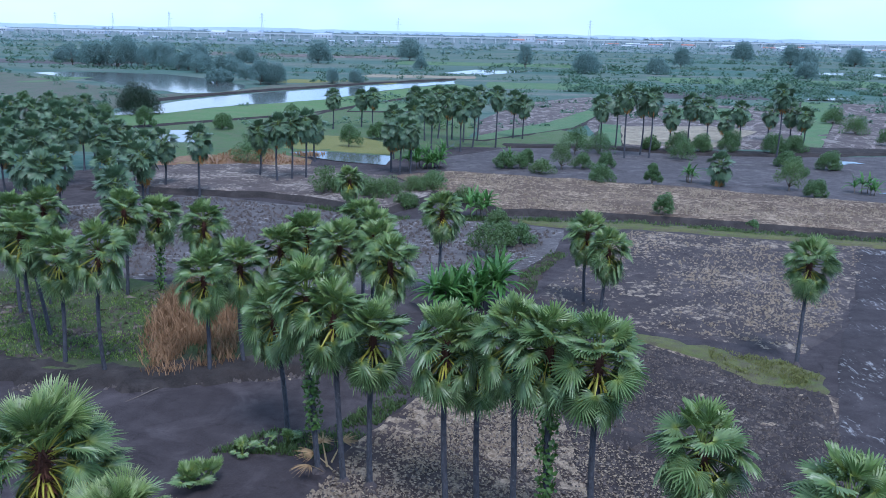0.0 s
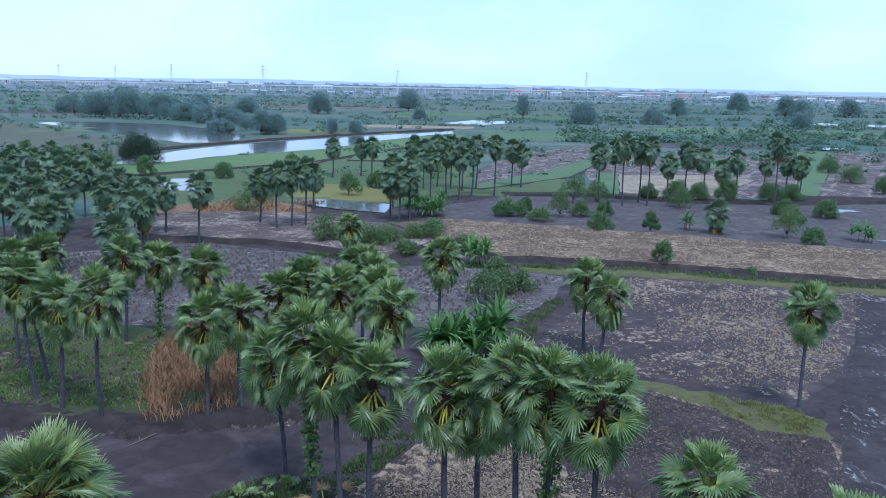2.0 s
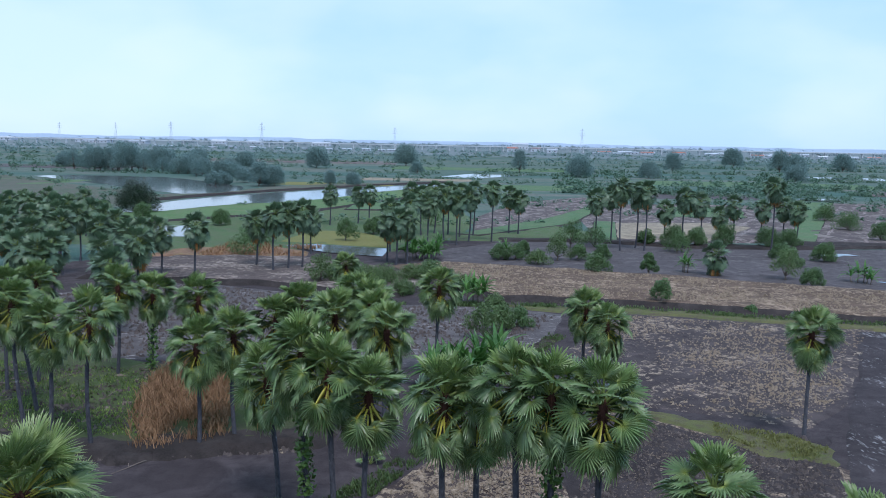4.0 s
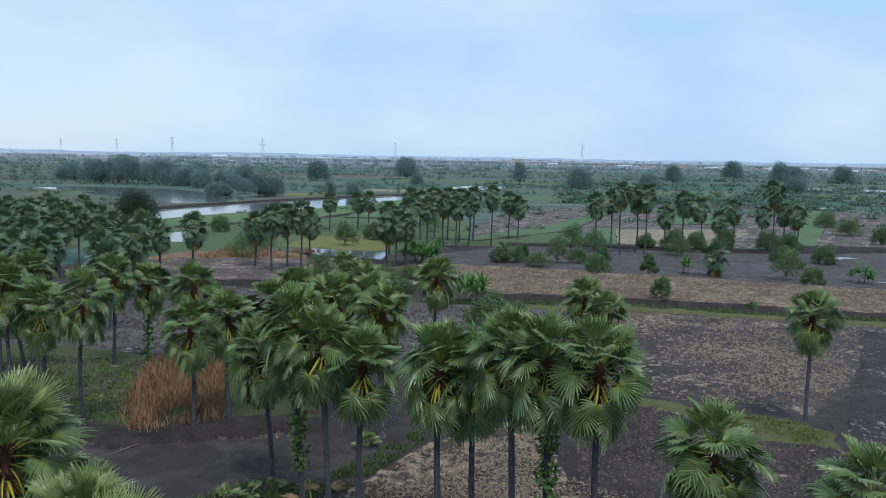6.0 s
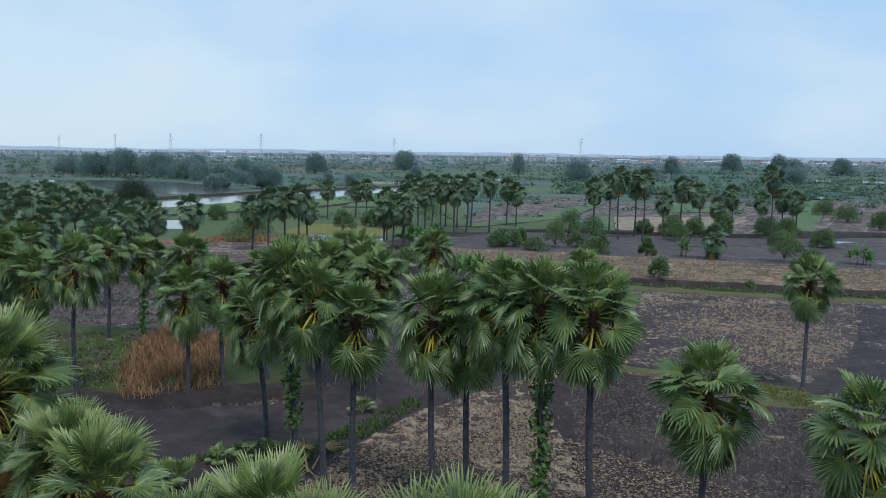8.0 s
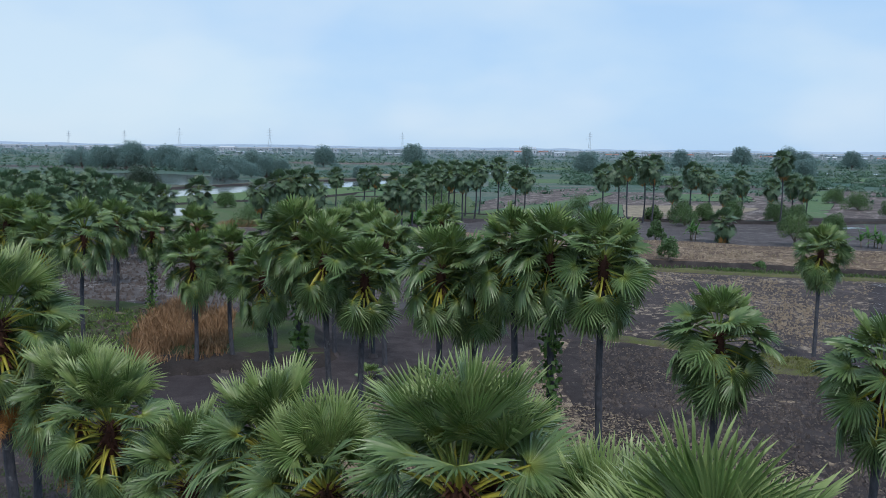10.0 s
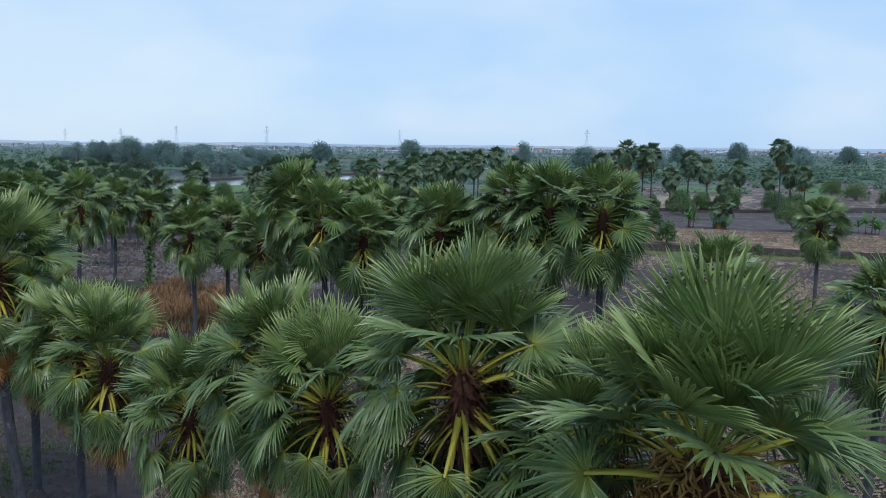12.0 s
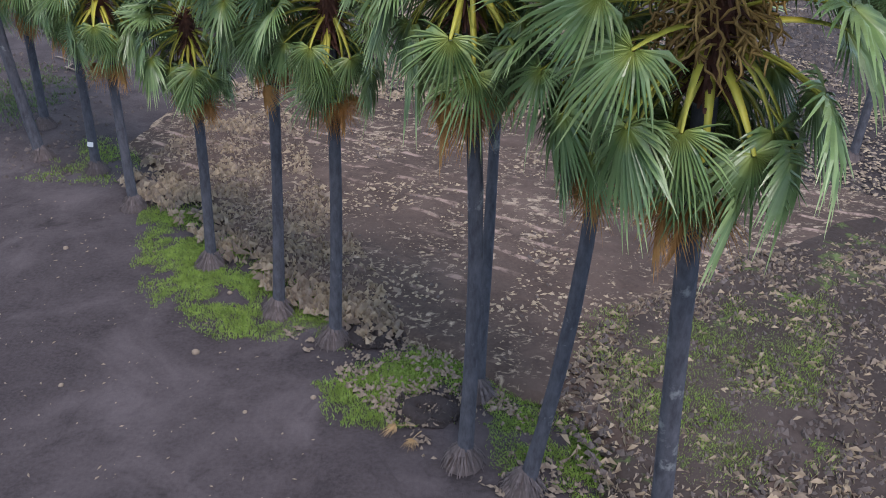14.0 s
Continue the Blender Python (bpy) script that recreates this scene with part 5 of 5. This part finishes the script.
def pit(x, y, r, seed):
    """A burnt hollow with a low rim of black earth."""
    s = Shape()
    rows = ((0.05, -0.02), (0.5, 0.03), (0.85, 0.14), (1.1, 0.08), (1.35, -0.03))
    n = 22
    for rr, z in rows:
        for k in range(n):
            a = math.tau * k / n
            q = rr * r * (1 + 0.25 * noise.noise(Vector((math.cos(a) * 1.5, math.sin(a) * 1.5, seed))))
            s.v.append((q * math.cos(a), q * 0.8 * math.sin(a), z + 0.12 * noise.noise(Vector((q * math.cos(a), q * math.sin(a), seed)) * 5) + 0.06))
    for i in range(len(rows) - 1):
        for k in range(n):
            j = (k + 1) % n
            s.f.append((i * n + k, i * n + j, (i + 1) * n + j, (i + 1) * n + k))
            s.s.append(0)
    ob = new("burnt_mound", s.make("burnt_mound", M_ASH, True))
    ob.matrix_basis = Matrix.Translation((x, y, 0.02))
    tagged(ob, "low mound of burnt dark earth beside a palm", "mound", "burnt mounds")


for x, y, n in ((-10.4, 27.0, 60), (-1.75, 17.5, 130), (-0.1, 14.3, 130)):
    litter("burnt_lumps", "charred lumps and ash on a burnt patch", [(x - 0.9, y - 0.5), (x + 0.9, y - 0.6), (x + 1.0, y + 0.5), (x - 0.8, y + 0.6)], n, 40 + n, 0.14, M_ASH, 0.08, 0.6, 1.6)
for k, (x, y, r) in enumerate([(-10.4, 27.0, 0.4), (-1.75, 17.5, 0.55), (-0.1, 14.3, 0.55)]):
    pit(x, y, r, k + 1)

rng = random.Random(88)
for k in range(26):
    x, y = (rng.uniform(-46, -30), rng.uniform(72, 90)) if k < 14 else (rng.uniform(-34, -14), rng.uniform(61, 64.5)) if k < 22 else (rng.uniform(-22, -19), rng.uniform(42, 46))
    l = rng.uniform(1.0, 3.2)
    pts = [Vector((t * l, 0.15 * math.sin(t * 3 + k), 0.06 * math.sin(5 * t))) for t in (0, 0.3, 0.6, 1.0)]
    b = Shape().tube(pts, [0.05, 0.045, 0.035, 0.015], 6)
    b.tube([pts[1], pts[1] + Vector((0.3, 0.25, 0.12))], [0.03, 0.01], 5)
    ob = new("fallen_branch", b.make("fallen_branch", M_TWIG, True))
    ob.matrix_basis = pose(x, y, 0.5 if k < 14 else 0.08, 0, 0, rng.uniform(0, 360))
    tagged(ob, "bare dry branch lying on the ground", "branch", "fallen branches")

litter("rubble", "pale stones and scraps along the bank", [(-34, 60), (-12, 64), (-11, 67), (-18, 65.5), (-34, 63)], 90, 31, 0.2, M_CHIP, 0.05, 0.3, 2.0)
litter("rubble", "lumps of dark turned earth along the bank", [(-34, 60), (-12, 64), (-11, 67), (-18, 65.5), (-34, 63)], 500, 32, 0.5, M_CLOD, 0.0, 0.3, 1.4)

for k, (x, y, h, r, m) in enumerate([
    (-18.8, 146, 3, 2.6, M_BUSH), (-14.6, 144, 4, 3, M_BUSH), (-9.8, 145, 3.2, 3, M_BUSH_PALE), (-6.1, 148, 3, 3, M_BUSH_PALE), (-2.3, 156, 3, 2.6, M_BUSH), (-6.5, 136, 2.4, 2.2, M_BUSH_PALE), (7.5, 122, 2.6, 2.2, M_BUSH_PALE),
    (10, 113, 2.8, 2.0, M_BUSH), (-42, 179, 5, 4, M_BUSH), (-4, 252, 5, 5, M_BUSH), (11.6, 179, 3.5, 2.4, M_BUSH), (15, 179, 3.6, 2.2, M_BUSH), (19, 173, 3.2, 2.8, M_BUSH_PALE),
    (28.5, 181, 3.4, 2.4, M_BUSH), (-66, 182, 5, 4, M_BUSH), (36, 206, 5, 4, M_BUSH), (54, 198, 5, 3.4, M_BUSH), (46, 125.5, 1.2, 1.2, M_BUSH)]):
    tree("shrub", "leafy green shrub at a field edge", "shrub", x, y, 0, 160 + k, h, r, m, 2600, 0.16, 12, 0.1, "shrubs at field edges")

for k, (x, y) in enumerate([(-62.7, 240.3), (-44.6, 204.4), (-84.1, 239.2), (-103.4, 260.7), (-46.9, 259.9), (-13.1, 234.8), (-18.6, 225.7), (-120.5, 276.7), (-138.1, 283.4)]):
    tree("shrub", "dense green shrub among the far palms", "shrub", x, y, 0, 240 + k, 4.5 + k % 3, 3.2 + k % 2, M_BUSH, 3800, 0.2, 12, 0.08, "shrubs among far palms")
MEADOW = [(-58, 79), (-58, 91), (-30, 86), (-23, 81), (-25, 66), (-44, 67)]
blades("grass", "bright low grass in patches", "grass", MEADOW, 16000, 18, 0.22, 0.04, M_GRASS, 0.45, 0.9, 0.25)
litter("leaf_litter", "grey dead sticks strewn over the grass", MEADOW, 900, 41, 0.8, M_TWIG, 0.5, 0.15, 1.8, 0.12, 0.06)
litter("leaf_litter", "dark rotting scraps on the grass", MEADOW, 2600, 42, 0.45, M_CLOD, 0.48, 0.35, 1.6, 0.15, 0.3)

# ---- far woods and scrub ----
def wet(x, y):
    """True on the pond and the river, where nothing grows."""
    return any(inside(x + a, y + b, shore) for shore in (RIVER, POND) for a, b in ((0, 0), (6, 0), (-6, 0), (0, 9), (0, -9)))


def far_scrub(name, label, seed, amount, box, low, high, mat, patch=0.01, edge=-0.05):
    rng = random.Random(seed)
    s = Shape()
    x0, y0, x1, y1 = box
    for i in range(amount):
        t = rng.random()
        y = y0 + (y1 - y0) * t * t
        k = y / y1
        x = (x0 + (x1 - x0) * rng.random()) * (0.25 + 0.75 * k)
        if wet(x, y) or (x < 130 and y < 300) or noise.noise(Vector((x, y, seed * 3.0)) * patch) < edge:
            continue
        r = rng.uniform(low, high) * (0.8 + 0.6 * k)
        lobes = [(x + rng.uniform(-r, r), y + rng.uniform(-r, r) * 0.6, r * rng.uniform(0.1, 0.4), r * rng.uniform(0.5, 0.9)) for _ in range(3)]
        leaf_cloud(rng, lobes, 54, r * 0.3, s, up=0.8)
    return tagged(new(name, s.make(name, mat)), label, "scrub", kind="stuff")


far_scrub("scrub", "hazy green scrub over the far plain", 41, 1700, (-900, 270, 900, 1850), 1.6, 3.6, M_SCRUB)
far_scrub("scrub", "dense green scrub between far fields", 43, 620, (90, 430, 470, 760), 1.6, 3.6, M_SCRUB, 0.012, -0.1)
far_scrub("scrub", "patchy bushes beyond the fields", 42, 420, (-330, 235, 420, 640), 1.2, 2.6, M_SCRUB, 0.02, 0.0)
for k, (x, y, h, r) in enumerate([
    (-235, 585, 17, 13), (-215, 590, 20, 14), (-195, 600, 18, 14), (-180, 640, 16, 12), (-250, 620, 16, 12), (-165, 560, 13, 10), (-150, 540, 12, 9), (-104, 711, 18, 14),
    (-93, 436, 14, 8), (-86, 440, 12, 8), (-36, 819, 22, 17), (61, 709, 22, 9), (204, 781, 20, 12), (323, 842, 24, 14), (97, 631, 16, 14), (345, 860, 18, 16),
    (330, 1000, 24, 18), (-58, 440, 10, 5), (-48, 455, 8, 6), (150, 640, 12, 12), (-160, 700, 12, 14), (410, 900, 20, 16), (-140, 548, 10, 9), (-128, 530, 9, 8), (-120, 512, 8, 7), (-205, 640, 15, 14), (-172, 600, 14, 11), (-112, 500, 7, 6), (-108, 470, 8, 6), (-276, 640, 11, 14), (-330, 900, 16, 20), (250, 620, 12, 12), (-20, 640, 9, 7)]):
    tree("far_tree", "distant bushy tree on the plain", "tree", x, y, 0, 100 + k, h * 0.9, r * 0.8, M_BUSH_FARHAZE, 7000, r * 0.038, 26, 0.1, "far trees")

rng = random.Random(31)
for k in range(26):
    a = rng.random()
    x, y = (-250 + 105 * a + rng.uniform(-6, 6), 590 - 50 * a + rng.uniform(-14, 40)) if k < 18 else (rng.uniform(-120, -80), rng.uniform(436, 452))
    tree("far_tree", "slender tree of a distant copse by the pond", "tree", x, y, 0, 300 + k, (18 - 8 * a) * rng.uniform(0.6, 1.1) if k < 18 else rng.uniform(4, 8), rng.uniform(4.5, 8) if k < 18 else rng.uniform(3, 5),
         M_BUSH_FARHAZE, 2200, 0.34, 16, 0.08, "copse by the pond")

# ---- far fields in strips ----
rng = random.Random(77)
for k, (x, y, w, d, m, lab) in enumerate([
    (-60, 470, 60, 30, M_PADDY, "far yellow green field"), (-20, 540, 70, 30, M_PALE, "far pale dry field"), (60, 470, 80, 50, M_FARGREEN, "far green field"), (120, 420, 50, 40, M_FARDARK, "far dark field"),
    (200, 560, 140, 60, M_FARGREEN, "far green field"), (-240, 430, 90, 60, M_FARGREEN, "far green field"), (-330, 640, 200, 50, M_FARDARK, "far dark field"), (30, 760, 150, 70, M_FARGREEN, "far green field"),
    (-150, 900, 200, 90, M_FARPINK, "far bare field"), (180, 300, 50, 60, M_FARGREEN, "far green field"), (250, 470, 60, 40, M_FARPINK, "far bare field"), (90, 320, 30, 50, M_FARGREEN, "far green field"),
    (-60, 300, 30, 30, M_FARGREEN, "far green meadow"), (-20, 320, 30, 40, M_FARGREEN, "far green meadow")]):
    plot("field_far", lab, "field", [(x - w / 2, y - d / 2), (x + w / 2, y - d / 2 + rng.uniform(-8, 8)), (x + w / 2 + rng.uniform(0, 15), y + d / 2), (x - w / 2 + rng.uniform(0, 15), y + d / 2)],
         0.1 + 0.02 * k, m, max(8, w / 8), 0.1, 2, wobble=2)


# Pale sheet whose colour imitates haze before the horizon.
plot("field_horizon", "open plain towards the horizon with haze painted in", "field", [(-2300, 1400), (2300, 1400), (3300, 4100), (-3300, 4100)], 0.25, M_HAZE, 160, 0.1, 30, wobble=60)


# ---- viaduct, pylons and buildings on the horizon ----
def viaduct():
    t = thing("viaduct", "long pale concrete viaduct on slim piers", "viaduct")
    a, b = Vector((-1500, 1900, 0)), Vector((2600, 2330, 0))
    d = (b - a).normalized()
    side = Vector((-d.y, d.x, 0))
    deck = Shape()
    q = []
    for p in (a, b):
        for o, z in ((-5, 10.5), (-5, 12.3), (5, 12.3), (5, 10.5)):
            q.append(p + side * o + Vector((0, 0, z)))
    deck.add(q, [(0, 1, 5, 4), (1, 2, 6, 5), (2, 3, 7, 6), (3, 0, 4, 7), (0, 3, 2, 1), (4, 5, 6, 7)])
    part("deck", deck.make("deck", M_CONCRETE), t)
    pier = Shape().box(-1.3, -3, -0.5, 1.3, 3, 9.5).box(-1.6, -4.6, 9.2, 1.6, 4.6, 10.6).make("pier", M_CONCRETE)
    n = int((b - a).length / 32)
    for k in range(min(n, 128)):
        p = a + d * (k * 32 + 16)
        part("pier", pier, t, "", Matrix.Translation(p) @ Matrix.Rotation(math.atan2(d.y, d.x), 4, "Z"))


viaduct()


def pylon_mesh():
    s = Shape()
    h, w0, w1 = 58.0, 5.0, 0.9
    corner = lambda k, z: ((1, 1), (-1, 1), (-1, -1), (1, -1))[k]
    width = lambda z: w0 + (w1 - w0) * min(1, z / 44)
    zs = (0, 9, 17, 24, 30, 36, 41, 45, 51, 58)
    for i in range(len(zs) - 1):
        for k in range(4):
            (ax, ay), (bx, by) = corner(k, 0), corner((k + 1) % 4, 0)
            u, v = width(zs[i]), width(zs[i + 1])
            s.tube([(ax * u, ay * u, zs[i]), (ax * v, ay * v, zs[i + 1])], [0.13, 0.13], 4)
            s.tube([(ax * u, ay * u, zs[i]), (bx * v, by * v, zs[i + 1])], [0.13, 0.13], 4)
    for z, l in ((41, 9), (47, 7.5), (53, 6)):
        s.tube([(-l, 0, z), (0, 0, z + 1.4), (l, 0, z)], [0.12, 0.25, 0.12], 4)
        s.tube([(-l, 0, z), (l, 0, z)], [0.16, 0.16], 4)
    return s.make("lattice", M_STEEL_HAZED)


PYLON = pylon_mesh()
for x, y, k in ((-447, 2150, 1.0), (336, 2150, 1.0), (-133, 2350, 0.95), (-700, 2250, 1.0), (-1010, 2700, 1.0), (-1270, 2900, 1.0)):
    t = thing("pylon", "tall grey lattice power pylon", "pylon", "power line pylons", Matrix.Translation((x, y, 0)) @ Matrix.Scale(k, 4))
    part("lattice", PYLON, t)


def hall(x, y, w, d, h, roof, label):
    t = thing("warehouse", label, "building", "far buildings", Matrix.Translation((x, y, 0)))
    part("wall", Shape().box(-w / 2, -d / 2, 0, w / 2, d / 2, h).make("wall", M_WHITE), t)
    s = Shape()
    o = 0.8
    s.add([(-w / 2 - o, -d / 2 - o, h), (w / 2 + o, -d / 2 - o, h), (w / 2 + o, d / 2 + o, h), (-w / 2 - o, d / 2 + o, h), (-w / 2 - o, 0, h * 1.3), (w / 2 + o, 0, h * 1.3)],
          [(0, 1, 5, 4), (2, 3, 4, 5), (0, 4, 3), (1, 2, 5), (0, 3, 2, 1)])
    part("roof", s.make("roof", roof), t)
    n = max(2, int(w / 9))
    for k in range(n):
        xx = -w / 2 + (k + 0.5) * w / n
        part("window", Shape().box(xx - 1.2, -d / 2 - 0.12, h * 0.3, xx + 1.2, -d / 2 + 0.05, h * 0.62).make("window", M_GLASS), t)


rng = random.Random(9)
for x, y, w, d, h, r in ((-1230, 2450, 60, 40, 9, M_WHITE), (-930, 2330, 85, 40, 7, M_WHITE), (-800, 2280, 60, 40, 7, M_WHITE), (-640, 2500, 40, 30, 10, M_ROOF_GREY), (-560, 2600, 40, 30, 9, M_WHITE),
                         (-350, 2500, 50, 30, 9, M_WHITE), (215, 2500, 45, 30, 16, M_WHITE), (160, 2060, 26, 16, 8, M_ROOF), (215, 2080, 22, 14, 9, M_ROOF), (250, 2040, 24, 14, 7, M_WHITE)):
    hall(x, y, w, d, h, r, "far white walled hall with a pitched roof")
for k in range(34):
    x = 330 + k * 24 + rng.uniform(-10, 10)
    y = 1930 + rng.uniform(-130, 130) - k * 3
    hall(x, y, rng.uniform(14, 30), rng.uniform(9, 14), rng.uniform(4, 7), rng.choice([M_ROOF, M_WHITE, M_ROOF_GREY, M_WHITE]), "far village house with pale walls")
for k in range(14):
    hall(-560 + k * 36 + rng.uniform(-12, 12), 1720 + rng.uniform(-30, 60), rng.uniform(12, 26), 10, rng.uniform(2.6, 4), M_WHITE, "far low white building")


def far_line(name, label, seed, y, x0, x1, high, mat, jitter=120, gap=2.4, slope=0.0):
    """The uneven wooded skyline at the plain's end."""
    rng = random.Random(seed)
    s = Shape()
    x = x0
    while x < x1:
        r = rng.uniform(0.5, 1.0) * high
        yy = y + slope * x + rng.uniform(-jitter, jitter)
        if not wet(x, yy):
            leaf_cloud(rng, [(x, yy, r * 0.35, r * 0.8), (x + r, yy, r * 0.2, r * 0.6)], 30, r * 0.34, s, up=0.9)
        x += r * rng.uniform(0.8, gap) * (1 if rng.random() > 0.06 else 6)
    return tagged(new(name, s.make(name, mat)), label, "woods", kind="stuff")


far_line("woods", "far line of trees along the plain", 51, 1750, -1000, 1150, 9, M_BUSH_FARHAZE)
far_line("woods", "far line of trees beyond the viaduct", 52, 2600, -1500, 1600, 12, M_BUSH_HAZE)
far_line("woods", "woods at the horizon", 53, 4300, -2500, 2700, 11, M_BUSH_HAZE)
for k, (y, x0, x1, h, sl) in enumerate([(262, -60, 30, 2.2, 0.1), (300, 60, 190, 2.4, 0.0), (345, -40, 70, 2.6, 0.25), (420, 20, 260, 3, -0.05), (470, -260, -130, 3, 0.1), (520, 30, 330, 3.2, 0.06),
                                        (560, -300, 20, 3.4, 0.0), (640, -330, 380, 3.8, 0.03), (760, -420, 440, 4.2, -0.04), (900, -520, 520, 5, 0.02), (1080, -600, 640, 6, 0.0), (1320, -760, 760, 7, 0.03), (1560, -900, 900, 8, 0.0)]):
    far_line("hedge", "rough hedge along a far field", 70 + k, y, x0, x1, h, M_SCRUB if y < 1000 else M_BUSH_FARHAZE, 4 + y * 0.012, 3.2, sl)


def ridge(name, label, seed, y, low, high):
    """Low hills far beyond the plain."""
    s, n = Shape(), 240
    for i in range(n + 1):
        x = -4000 + 8000 * i / n
        yy = math.sqrt(max(1.0, (y + 250) ** 2 - x * x)) if abs(x) < y else 600
        h = low + (high - low) * (0.5 + 0.5 * noise.noise(Vector((x / 700, seed, 0)))) + 5 * noise.noise(Vector((x / 120, seed, 4)))
        s.v += [(x * 0.9, yy - 150, -1), (x * 0.9, yy, h), (x * 0.9, yy + 120, -1)]
    for i in range(n):
        a = i * 3
        s.f += [(a, a + 3, a + 4, a + 1), (a + 1, a + 4, a + 5, a + 2)]
        s.s += [0, 0]
    return tagged(new(name, s.make(name, M_HILL, True)), label, "hills", kind="structure")


ridge("backdrop", "low hills on the horizon, pale blue with painted haze", 3.0, 4450, 9, 24)
